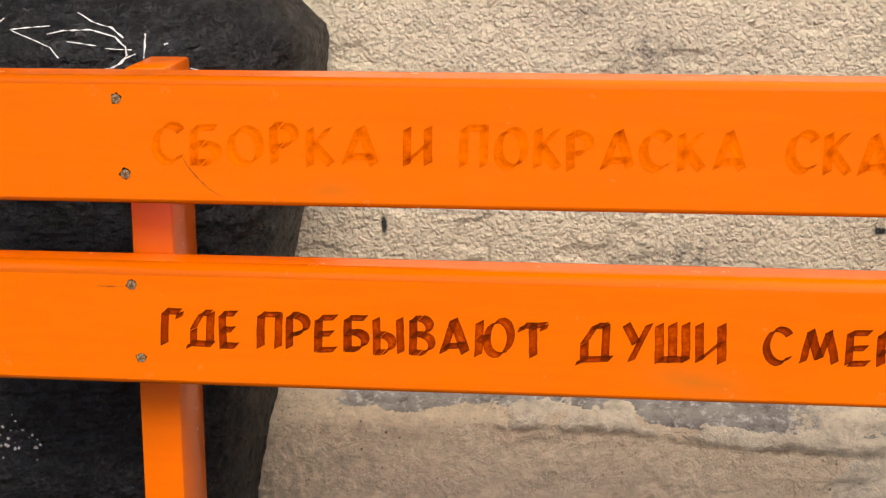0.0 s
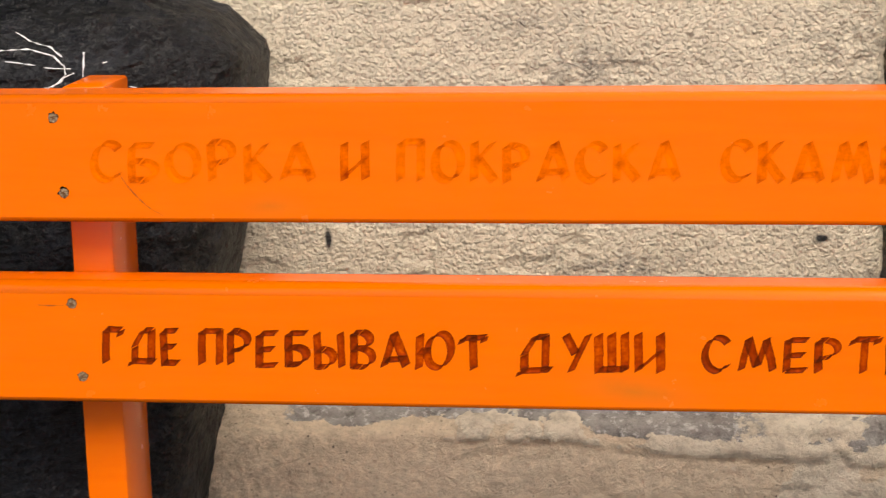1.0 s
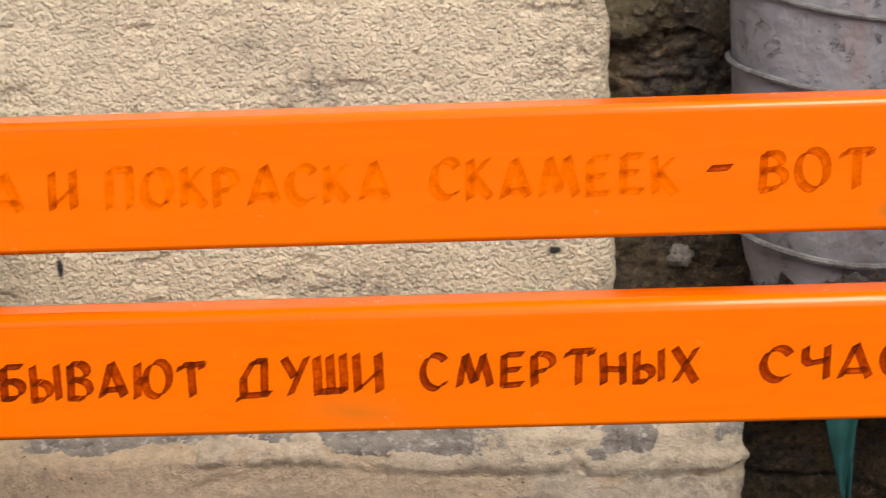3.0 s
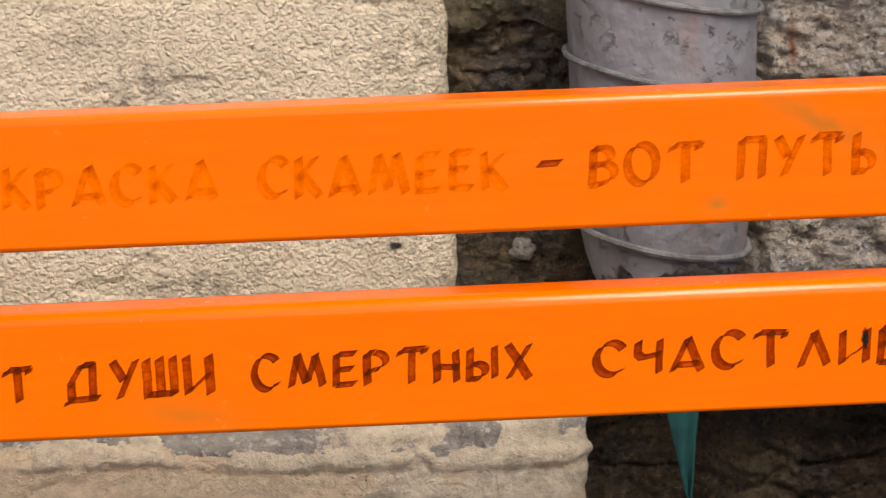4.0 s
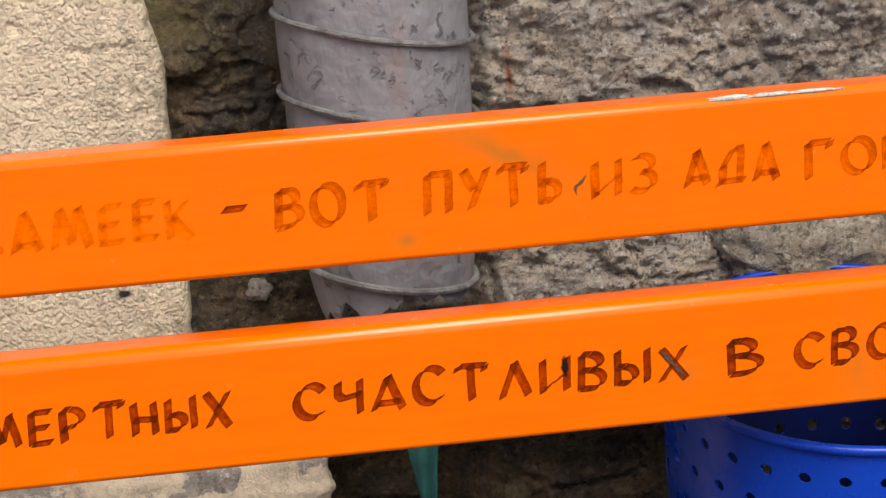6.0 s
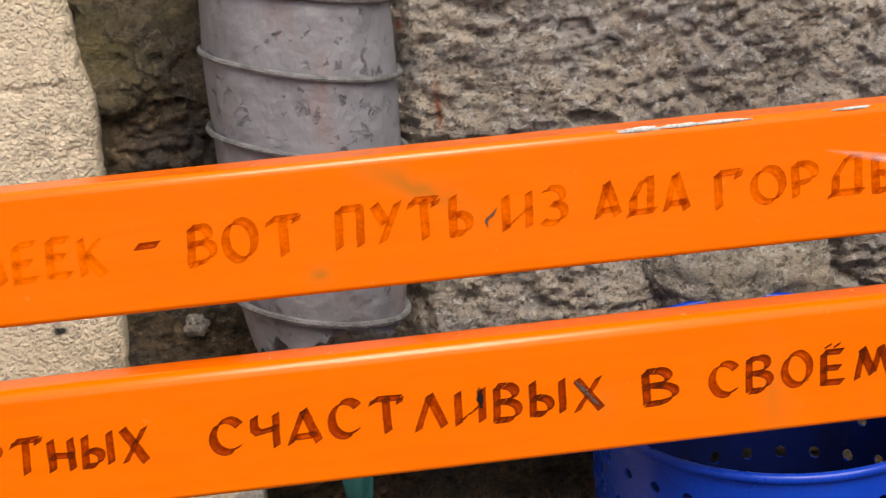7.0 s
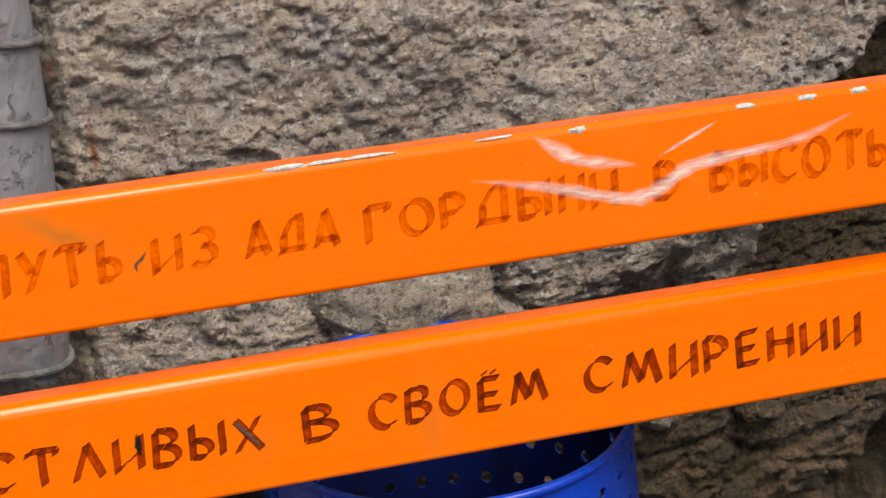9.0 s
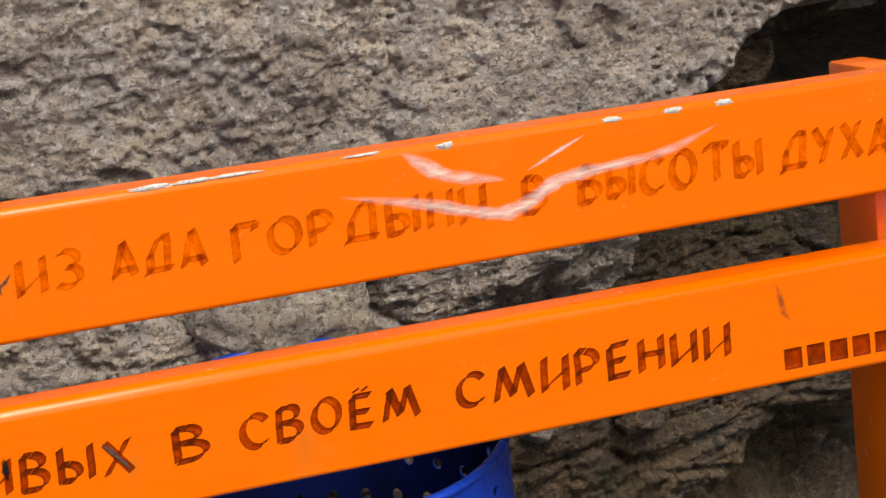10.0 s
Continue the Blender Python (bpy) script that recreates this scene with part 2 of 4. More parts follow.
M_PIPE = m.mat
m = Mat("grey_wire_paint", 0.5)
m.color(m.mix((0.20, 0.205, 0.215), (0.10, 0.10, 0.105), m.noise(60, 4, 0.6, 0.4, 0.65))).bump(m.noise(400, 3), 0.001)
M_WIRE = m.mat

m = Mat("blue_gloss_enamel", 0.25)
m.b.inputs["Specular IOR Level"].default_value = 0.35
c = m.mix((0.0, 0.045, 0.46), (0.0, 0.030, 0.34), m.noise(8, 4, 0.6, 0.35, 0.7))
m.color(m.mix(c, (0.02, 0.03, 0.08), m.calc("MULTIPLY", m.noise(40, 5, 0.7, 0.62, 0.75), 0.7)))
m.rough(m.noise(20, 4, 0.6, 0.3, 0.7), 0.18, 0.4)
M_BLUE = m.mat
# bin's inner blue: shade of the deep drum painted in, plus grey grime flecks
m = Mat("shaded_grimy_blue_inside", 0.55)
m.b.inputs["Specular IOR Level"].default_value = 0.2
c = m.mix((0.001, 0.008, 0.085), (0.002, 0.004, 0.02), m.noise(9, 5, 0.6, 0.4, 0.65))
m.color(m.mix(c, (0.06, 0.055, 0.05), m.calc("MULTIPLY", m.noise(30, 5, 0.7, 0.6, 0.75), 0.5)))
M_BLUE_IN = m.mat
m = Mat("black_steel", 0.45, 0.6)
m.color(m.mix((0.02, 0.02, 0.022), (0.05, 0.045, 0.045), m.noise(30)))
M_STEEL = m.mat
m = Mat("zinc_screw", 0.6, 0.0)
m.color(m.mix((0.48, 0.36, 0.24), (0.16, 0.08, 0.03), m.noise(420, 3, 0.6, 0.35, 0.6))).bump(m.noise(600, 3), 0.001)
M_SCREW = m.mat
m = Mat("dark_rust", 0.8)
m.color(m.mix((0.09, 0.04, 0.018), (0.20, 0.08, 0.025), m.noise(500)))
M_RUST = m.mat
m = Mat("white_scuff", 0.6)
m.color((0.86, 0.80, 0.74))
worn = m.node("ShaderNodeAttribute")
worn.attribute_name = "wear"
alpha = m.calc("MULTIPLY", worn.outputs["Fac"], m.noise(110, 5, 0.65, 0.15, 0.6, m.stretch(0.3, 1, 1.5)))
m.link(m.calc("MULTIPLY", alpha, 0.85), m.b.inputs["Alpha"])
M_SCUFF = m.mat
m = Mat("brown_smudge", 0.7)
m.color((0.30, 0.07, 0.01))
worn = m.node("ShaderNodeAttribute")
worn.attribute_name = "wear"
m.link(m.calc("MULTIPLY", m.calc("MULTIPLY", worn.outputs["Fac"], m.noise(160, 3, 0.6, 0.2, 0.6)), 0.8), m.b.inputs["Alpha"])
M_SMUDGE = m.mat
for key, colour in (("black_mark", (0.012, 0.010, 0.010)), ("grey_mark", (0.10, 0.065, 0.05))):
    m = Mat(key, 0.9)
    m.b.inputs["Specular IOR Level"].default_value = 0.1
    m.color(colour)
    worn = m.node("ShaderNodeAttribute")
    worn.attribute_name = "wear"
    m.link(m.calc("MULTIPLY", m.calc("MULTIPLY", worn.outputs["Fac"], 2.2), m.noise(210, 3, 0.6, 0.15, 0.5)), m.b.inputs["Alpha"])
    if key == "black_mark":
        M_BLACK_MARK = m.mat
    else:
        M_GREY_MARK = m.mat
m = Mat("bare_chip", 0.8)
m.color(m.mix((0.60, 0.585, 0.56), (0.30, 0.27, 0.25), m.noise(300, 3, 0.6, 0.45, 0.7)))
M_CHIP = m.mat
m = Mat("white_chalk_line", 0.8)
m.color(m.mix((0.80, 0.80, 0.80), (0.5, 0.5, 0.5), m.noise(150, 3, 0.6, 0.5, 0.7)))
M_CHALK = m.mat
m = Mat("teal_cloth", 0.75)
m.color(m.mix((0.013, 0.125, 0.12), (0.006, 0.07, 0.068), m.noise(30, 5))).bump(m.noise(500, 2), 0.0005)
M_TEAL = m.mat
m = Mat("dark_asphalt", 0.9)
c = m.mix((0.075, 0.072, 0.07), (0.045, 0.044, 0.043), m.noise(3, 6))
m.color(m.mix(c, (0.13, 0.125, 0.12), m.calc("MULTIPLY", m.noise(60, 4), 0.3))).bump(m.noise(80, 5), 0.004)
M_GROUND = m.mat


# ---------------------------------------------------------------- mesh helpers
def lattice(ix, iy, iz, seed):
    h = (ix * 374761393 + iy * 668265263 + iz * 2147483647 + seed * 974634777).astype(np.int64) & 0xFFFFFFFF
    h = ((h ^ (h >> 13)) * 1274126177) & 0xFFFFFFFF
    return ((h ^ (h >> 16)) & 0xFFFF) / 65535.0


def grainy(p, scale, seed=0):
    """Value noise, 0 to 1, for rows of places."""
    q = p * np.asarray(scale, float)
    i = np.floor(q).astype(np.int64)
    f = q - i
    f = f * f * f * (f * (f * 6 - 15) + 10)
    out = 0.0
    for dx in (0, 1):
        for dy in (0, 1):
            for dz in (0, 1):
                w = (f[:, 0] if dx else 1 - f[:, 0]) * (f[:, 1] if dy else 1 - f[:, 1]) * (f[:, 2] if dz else 1 - f[:, 2])
                out = out + w * lattice(i[:, 0] + dx, i[:, 1] + dy, i[:, 2] + dz, seed)
    return out


def fractal(p, scale, octaves=5, seed=0, gain=0.5, ridged=False):
    total, amp, norm, s = 0.0, 1.0, 0.0, np.asarray(scale, float)
    for k in range(octaves):
        n = grainy(p, s, seed + 17 * k)
        total = total + amp * (1 - np.abs(2 * n - 1) if ridged else n)
        norm, amp, s = norm + amp, amp * gain, s * 2.03
    return total / norm


def pebbled(p, scale, seed=0):
    """Distances to the nearest and the next nearest of scattered points."""
    q = p * np.asarray(scale, float)
    i = np.floor(q).astype(np.int64)
    one, two = np.full(len(p), 9.0), np.full(len(p), 9.0)
    for dx in (-1, 0, 1):
        for dy in (-1, 0, 1):
            for dz in (-1, 0, 1):
                c = i + (dx, dy, dz)
                d = 0.0
                for k in range(3):
                    d = d + (c[:, k] + lattice(c[:, 0], c[:, 1], c[:, 2], seed + k) - q[:, k]) ** 2
                d = np.sqrt(d)
                two = np.minimum(two, np.maximum(one, d))
                one = np.minimum(one, d)
    return one, two


def smooth(a, b, v):
    t = np.clip((v - a) / (b - a), 0, 1)
    return t * t * (3 - 2 * t)


def from_grid(pts, nu, nv, name, mat, solid=None):
    """A mesh over a grid of places (nu by nv); solid: depth in y of the slab behind it."""
    idx = np.arange(nu * nv).reshape(nu, nv)
    faces = np.stack([idx[:-1, :-1], idx[1:, :-1], idx[1:, 1:], idx[:-1, 1:]], -1).reshape(-1, 4).tolist()
    verts = pts.tolist()
    if solid:
        ring = np.r_[idx[:, 0], idx[-1, 1:], idx[-2::-1, -1], idx[0, -2:0:-1]]
        n = len(verts)
        verts += [[x, solid, z] for x, _, z in pts[ring].tolist()]
        k = len(ring)
        faces += [[int(ring[j]), n + j, n + (j + 1) % k, int(ring[(j + 1) % k])] for j in range(k)]
        faces.append([n + j for j in range(k)])
    me = bpy.data.meshes.new(name)
    me.from_pydata(verts, [], faces)
    me.polygons.foreach_set("use_smooth", [True] * len(me.polygons))
    me.materials.append(mat)
    me.update()
    return me


def mesh_of(name, bm, mat, flat=False):
    bmesh.ops.recalc_face_normals(bm, faces=bm.faces)
    me = bpy.data.meshes.new(name)
    bm.to_mesh(me)
    bm.free()
    me.materials.append(mat)
    if not flat:
        me.polygons.foreach_set("use_smooth", [True] * len(me.polygons))
        me.set_sharp_from_angle(angle=radians(40))
    return me


def part(name, bm, mat, parent=None, label="", flat=False):
    ob = new(name, mesh_of(name, bm, mat, flat) if isinstance(bm, bmesh.types.BMesh) else bm)
    ob.parent = parent
    return tagged(ob, label) if label else ob


def block(x0, x1, y0, y1, z0, z1, r=0.0, seg=3):
    bm = bmesh.new()
    bmesh.ops.create_cube(bm, size=1)
    for v in bm.verts:
        v.co = ((x0 + x1) / 2 + v.co.x * (x1 - x0), (y0 + y1) / 2 + v.co.y * (y1 - y0), (z0 + z1) / 2 + v.co.z * (z1 - z0))
    if r:
        bmesh.ops.bevel(bm, geom=bm.edges[:], offset=r, segments=seg, affect="EDGES", profile=0.5)
    return bm


def tube(path, radius, sides=8, closed=False, bm=None):
    """A round bar along a path of places; radius a number or one for each place."""
    bm = bm or bmesh.new()
    n, rings = len(path), []
    for i, p in enumerate(path):
        a = path[(i - 1) % n] if closed or i else path[0]
        b = path[(i + 1) % n] if closed or i < n - 1 else path[-1]
        way = (Vector(b) - Vector(a)).normalized()
        side = way.orthogonal() if abs(way.z) > 0.9 else way.cross((0, 0, 1)).normalized()
        up = side.cross(way)
        r = radius[i] if isinstance(radius, (list, tuple)) else radius
        rings.append([bm.verts.new(Vector(p) + r * (math.cos(2 * math.pi * k / sides) * side + math.sin(2 * math.pi * k / sides) * up)) for k in range(sides)])
    for i in range(n if closed else n - 1):
        a, b = rings[i], rings[(i + 1) % n]
        for k in range(sides):
            bm.faces.new((a[k], a[(k + 1) % sides], b[(k + 1) % sides], b[k]))
    if not closed:
        bm.faces.new(rings[0])
        bm.faces.new(rings[-1][::-1])
    return bm


# ---------------------------------------------------------------- ground and walls
Z = BASE


def spaced(*runs):
    """Steps along an axis: runs of (start, end, step), one after the other."""
    out = []
    for a, b, step in runs:
        out += list(np.arange(a, b - step * 0.4, step))
    return np.array(out + [runs[-1][1]])


bm = bmesh.new()
bmesh.ops.create_grid(bm, x_segments=40, y_segments=40, size=60)
tagged(part("ground", bm, M_GROUND), "dark grey worn asphalt in front of the wall", "ground", kind="structure")


def face_y(x):
    """The plaster face, which runs slightly away from the bench."""
    return 0.430 + 0.11 * (x - 0.2)


def plaster_wall():
    flat = spaced((-6.0, -2.0, 0.25), (-2.0, 0.0, 0.08), (0.0, 0.826, 0.0021))
    turn = np.linspace(0, math.pi / 2, 8)
    side = np.linspace(0.0, 0.2, 40)[1:]
    r = 0.024
    xs = np.r_[flat, 0.830 + r * np.sin(turn), np.full(len(side), 0.830 + r)]
    ys = np.r_[face_y(flat), face_y(0.83) + r * (1 - np.cos(turn)), face_y(0.83) + r + side]
    nx = np.r_[0 * flat, np.sin(turn), 1 + 0 * side]
    ny = np.r_[-1 + 0 * flat, -np.cos(turn), 0 * side]
    zs = spaced((-0.30, -0.16, 0.02), (-0.16, 0.50, 0.0021), (0.50, 4.2, 0.08))
    x, z = np.repeat(xs, len(zs)), np.tile(zs, len(xs))
    y, ax, ay = (np.repeat(v, len(zs)) for v in (ys, nx, ny))
    p = np.stack([x, y, z], 1)
    wob = p + 0.005 * np.stack([fractal(p, 90, 3, 5), 0 * x, fractal(p, 90, 3, 9)], 1)
    one, _ = pebbled(wob, (125, 125, 135), 3)
    knobs = (1 - smooth(0.15, 0.75, one)) * (0.2 + 1.2 * smooth(0.35, 0.65, fractal(p, 40, 3, 2)))
    h = 0.0012 * knobs + 0.0008 * fractal(p, (120, 120, 140), 3, 8, 0.55) + 0.010 * (fractal(p, 5, 3, 1) - 0.5)
    h = h - 0.003 * smooth(0.60, 0.68, fractal(p, (22, 22, 30), 4, 31))
    corner = smooth(0.74, 0.83, x)
    x = x + ax * h + 0.020 * ax * (fractal(p, (1, 1, 12), 5, 77) - 0.5) - 0.022 * corner * smooth(0.29, 0.46, z)
    y = y + ay * h
    return from_grid(np.stack([x, y, z + Z], 1), len(xs), len(zs), "wall_plaster", M_PLASTER, 1.0)


tagged(new("wall_plaster", plaster_wall()), "cream stippled plaster wall pier with grey stains", "wall", kind="structure")


def plinth():
    """The base under the plaster: a sloping broken ledge and a rough render face."""
    flat = spaced((-6.0, -2.0, 0.25), (-2.0, 0.0, 0.08), (0.0, 0.985, 0.004))
    side = np.linspace(0, 0.22, 40)[1:]
    xs = np.r_[flat, np.full(len(side), 0.990)]
    off = np.r_[0 * flat, side]
    nx = np.r_[0 * flat, 1 + 0 * side]
    # up the face, then back over the ledge to the wall
    drop = spaced((-0.56, -0.26, 0.03), (-0.26, -0.148, 0.004))
    slope = np.linspace(0, 1, 24)[1:]
    zs = np.r_[drop, -0.148 + 0.05 * slope]
    ins = np.r_[0 * drop, 0.10 * slope]
    up = np.r_[0 * drop, 0.8 + 0 * slope]
    n = len(zs)
    x, z = np.repeat(xs, n), np.tile(zs, len(xs))
    y = face_y(x) - 0.072 + np.tile(ins, len(xs)) + np.repeat(off, n) + 0.22 * np.minimum(0, z + 0.148) * -1 * -1
    ax, az = np.repeat(nx, n), np.tile(up, len(xs))
    p = np.stack([x, y, z], 1)
    h = 0.009 * (fractal(p, (7, 7, 12), 4, 3) - 0.5) + 0.006 * fractal(p, (55, 55, 75), 4, 4, 0.65)
    # a crust of old render along the edge, broken away towards the left
    wave = 0.020 * (fractal(p, (12, 1, 14), 5, 6) - 0.5) - 0.042 * smooth(0.3, 1.0, x)
    edge = -0.138 + wave
    crust = smooth(0.335, 0.350, x + 0.02 * (fractal(p, (1, 1, 30), 3, 71) - 0.5)) * np.exp(-((z - edge + 0.004) / 0.012) ** 4)
    crust = crust * smooth(0.38, 0.47, fractal(p, (18, 4, 40), 5, 12, 0.6))
    h = h + 0.006 * crust - 0.0015 * np.exp(-((z - edge + 0.019) / 0.0028) ** 2) * smooth(0.35, 0.5, fractal(p, (14, 2, 6), 3, 14)) * smooth(0.3, 0.36, x)
    h = h - 0.003 * smooth(0.60, 0.70, fractal(p, (13, 13, 22), 4, 40)) + 0.004 * smooth(0.35, 0.55, x) * (fractal(p, (34, 34, 50), 4, 41, 0.6, True) - 0.5)
    x2 = x + ax * h
    y2 = y - (1 - ax) * (1 - az * 0.5) * h
    z2 = z + az * h
    me = from_grid(np.stack([x2, y2, z2 + Z], 1), len(xs), n, "wall_plinth", M_PLINTH, 0.95)
    ledge = smooth(edge - 0.004, edge + 0.006, z) * smooth(0.13, 0.20, x)
    pale = np.maximum(crust, smooth(0.60, 0.80, x) * smooth(-0.30, -0.24, z) * smooth(0.36, 0.50, fractal(p, (14, 4, 20), 4, 19)))
    for key, value in (("ledge", ledge), ("crust", pale)):
        value = np.r_[value, np.zeros(len(me.vertices) - len(value))]
        me.attributes.new(key, "FLOAT", "POINT").data.foreach_set("value", value)
    return me


tagged(new("wall_plinth", plinth()), "rough weathered plinth with a broken ledge under the plaster", "wall", kind="structure")

BREAK_X = (0.8, 1.2, 1.5, 1.60, 1.67, 2.14, 2.27, 2.6, 4.5)
BREAK_Z = (-0.02, 0.0, 0.0, 0.02, 0.08, 0.274, 0.338, 0.42, 0.6)


def rubble_wall():
    xs = spaced((0.80, 1.15, 0.0036), (1.15, 2.40, 0.0025), (2.40, 2.86, 0.0045), (2.86, 4.5, 0.04), (4.5, 8.0, 0.2))
    zs = spaced((-0.56, -0.38, 0.03), (-0.38, -0.04, 0.0036), (-0.04, 0.46, 0.0025), (0.46, 4.2, 0.08))
    n = len(zs)
    x, z = np.repeat(xs, n), np.tile(zs, len(xs))
    y = np.interp(x, (0.8, 1.16, 1.22, 1.65, 2.05, 2.6, 4.5), (0.57, 0.57, 0.475, 0.45, 0.40, 0.38, 0.38))
    p = np.stack([x, 0 * x, z], 1)
    warp = 0.05 * (fractal(p, 9, 4, 21) - 0.5)
    under = np.interp(x + warp, BREAK_X, BREAK_Z) - z + warp
    y = y + (0.035 + 0.05 * smooth(1.85, 2.05, x)) * smooth(0.0, 0.028, under) + 0.12 * smooth(0.10, 0.24, under)
    w = p + 0.03 * np.stack([fractal(p, 12, 4, 51) - 0.5, 0 * x, fractal(p, 12, 4, 52) - 0.5], 1)
    one, two = pebbled(w, (4.2, 1, 11), 8)
    joint = smooth(0.0, 0.12, two - one)
    low = smooth(-0.01, 0.03, under)
    y = y + 0.020 * (1 - joint) * (0.05 + 0.6 * low)
    y = y + 0.45 * smooth(2.24, 2.38, x) * smooth(0.0, 0.06, under) * smooth(0.17, 0.27, z) + 0.09 * smooth(1.98, 2.34, x) * smooth(0.05, 0.2, under)
    y = y - 0.034 * (fractal(p, (5, 5, 6), 4, 3, 0.5) - 0.5) - 0.012 * (fractal(p, (46, 46, 60), 4, 6, 0.7) - 0.5) - 0.004 * (fractal(p, (26, 26, 34), 4, 61, 0.6, True) - 0.5)
    y = y - 0.016 * low * (fractal(p, (9, 9, 55), 5, 83, 0.6, True) - 0.5)
    y = y - 0.026 * low * smooth(1.92, 2.12, x) * (fractal(p, (15, 15, 34), 5, 91, 0.62, True) - 0.5)
    # crumbling face in patches, and a smoother slab full of small pits
    slab = smooth(1.58, 1.76, x + 0.25 * (fractal(p, 7, 3, 44) - 0.5) - 0.3 * (z - 0.2)) * (1 - low)
    crumbly = smooth(0.42, 0.60, fractal(p, 6, 3, 45)) * (1 - 0.8 * slab) * (0.15 + 0.85 * smooth(0.10, 0.20, z))
    crumb, _ = pebbled(w, (58, 1, 66), 46)
    facet, other = pebbled(w + 0.02 * np.stack([fractal(p, 30, 3, 65) - 0.5, 0 * x, fractal(p, 30, 3, 66) - 0.5], 1), (15, 1, 23), 67)
    y = y - 0.006 * (1 - slab * 0.5) * (smooth(0.0, 0.5, other - facet) - 0.5 * facet)
    y = y - 0.011 * crumbly * (1 - 0.6 * low) * (1 - smooth(0.1, 0.8, crumb)) - 0.006 * (1 - 0.6 * slab) * (fractal(p, (75, 75, 85), 3, 47, 0.6, True) - 0.5)
    hole, _ = pebbled(p + 0.004 * np.stack([fractal(p, 120, 2, 57) - 0.5, 0 * x, fractal(p, 120, 2, 58) - 0.5], 1), (62, 1, 78), 48)
    y = y + 0.009 * (1 - smooth(0.12, 0.32, hole)) * (0.25 + 0.75 * slab) * smooth(0.42, 0.52, fractal(p, 11, 3, 49))
    y = y + 0.008 * smooth(0.60, 0.66, fractal(p, (14, 14, 18), 4, 50, 0.6))
    # a black hollow low beside the far post
    y = y + 0.16 * smooth(2.05, 2.30, x + 0.3 * (fractal(p, (9, 9, 14), 4, 55) - 0.5)) * (1 - smooth(-0.38, -0.24, z + 0.14 * (fractal(p, (9, 9, 14), 4, 56) - 0.5)))
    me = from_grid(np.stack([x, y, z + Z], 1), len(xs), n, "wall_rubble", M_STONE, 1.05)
    # below the break and left of the pipe: brown stone with shade in its colour
    me.materials.append(M_SHADED_BROWN)
    shaded_brown = ((under + 0.04 * (fractal(p, 25, 4, 97) - 0.5) > 0.02) & ((z + 0.06 * (fractal(p, 18, 4, 96) - 0.5) < -0.03) | (x > 2.09))) | (x + 0.05 * (fractal(p, 25, 4, 98) - 0.5) < 1.03)
    kinds = shaded_brown.reshape(len(xs), n)[:-1, :-1].ravel().astype(np.int32)
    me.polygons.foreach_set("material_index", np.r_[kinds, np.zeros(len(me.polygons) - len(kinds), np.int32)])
    return me


tagged(new("wall_rubble", rubble_wall()), "grey-brown rubble stone wall with deep joints", "wall", kind="structure")


def wall_stone(name, x, z, y, rx, rz, ry, mat, seed, square=2.6, rough=0.010):
    """One stone sitting in the rubble wall."""
    bm = bmesh.new()
    bmesh.ops.create_icosphere(bm, subdivisions=5, radius=1)
    p = np.array([v.co[:] for v in bm.verts])
    p = p * ((np.abs(p) ** square).sum(1) ** (-1 / square))[:, None]
    out = p / np.linalg.norm(p, axis=1, keepdims=True)
    q = p * (rx, ry, rz) + (x, y, z)
    small = min(rx, rz)
    d = 0.7 * small * (fractal(q, 0.8 / small, 5, seed, 0.55) - 0.5) * 2 + rough * (fractal(q, (40, 40, 60), 5, seed + 3, 0.65, True) - 0.5)
    q = q + out * d[:, None] * (1, 0.5, 1)
    for v, c in zip(bm.verts, q):
        v.co = (c[0], c[1], c[2] + Z)
    return part(name, mesh_of(name, bm, mat), None, rubble)


rubble = bpy.data.objects["wall_rubble"]
wall_stone("stone", 0.920, 0.420, 0.590, 0.074, 0.120, 0.050, M_MOSSY, 33, 7.0, 0.045)
wall_stone("stone", 1.575, 0.055, 0.472, 0.105, 0.050, 0.060, M_PALE, 2, 3.5)
wall_stone("stone", 1.237, 0.022, 0.545, 0.026, 0.022, 0.030, M_PALE, 5)
wall_stone("stone", 1.918, -0.175, 0.565, 0.024, 0.013, 0.030, M_PALE, 7)
wall_stone("stone", 0.937, 0.030, 0.580, 0.016, 0.014, 0.018, M_PALE, 9)
wall_stone("stone", 1.330, 0.000, 0.560, 0.035, 0.014, 0.030, M_SHADED_BROWN, 21, 2.2)
wall_stone("stone", 2.075, -0.205, 0.600, 0.030, 0.012, 0.030, M_SHADED_BROWN, 23, 2.2)


def boulder(name, centre, size, mat, seed, rough=0.05, square=3.0, fine=6):
    bm = bmesh.new()
    bmesh.ops.create_icosphere(bm, subdivisions=fine, radius=1)
    p = np.array([v.co[:] for v in bm.verts])
    k = (np.abs(p) ** square).sum(1) ** (-1 / square)
    p = p * k[:, None] * size + centre
    out = p - centre
    out /= np.linalg.norm(out, axis=1, keepdims=True)
    d = rough * (fractal(p, 6, 5, seed) - 0.5) * 2 + rough * 0.35 * (fractal(p, 30, 4, seed + 3, 0.6, True) - 0.6)
    p = p + out * d[:, None]
    for v, q in zip(bm.verts, p):
        v.co = (q[0], q[1], q[2] + Z)
    return new(name, mesh_of(name, bm, mat))


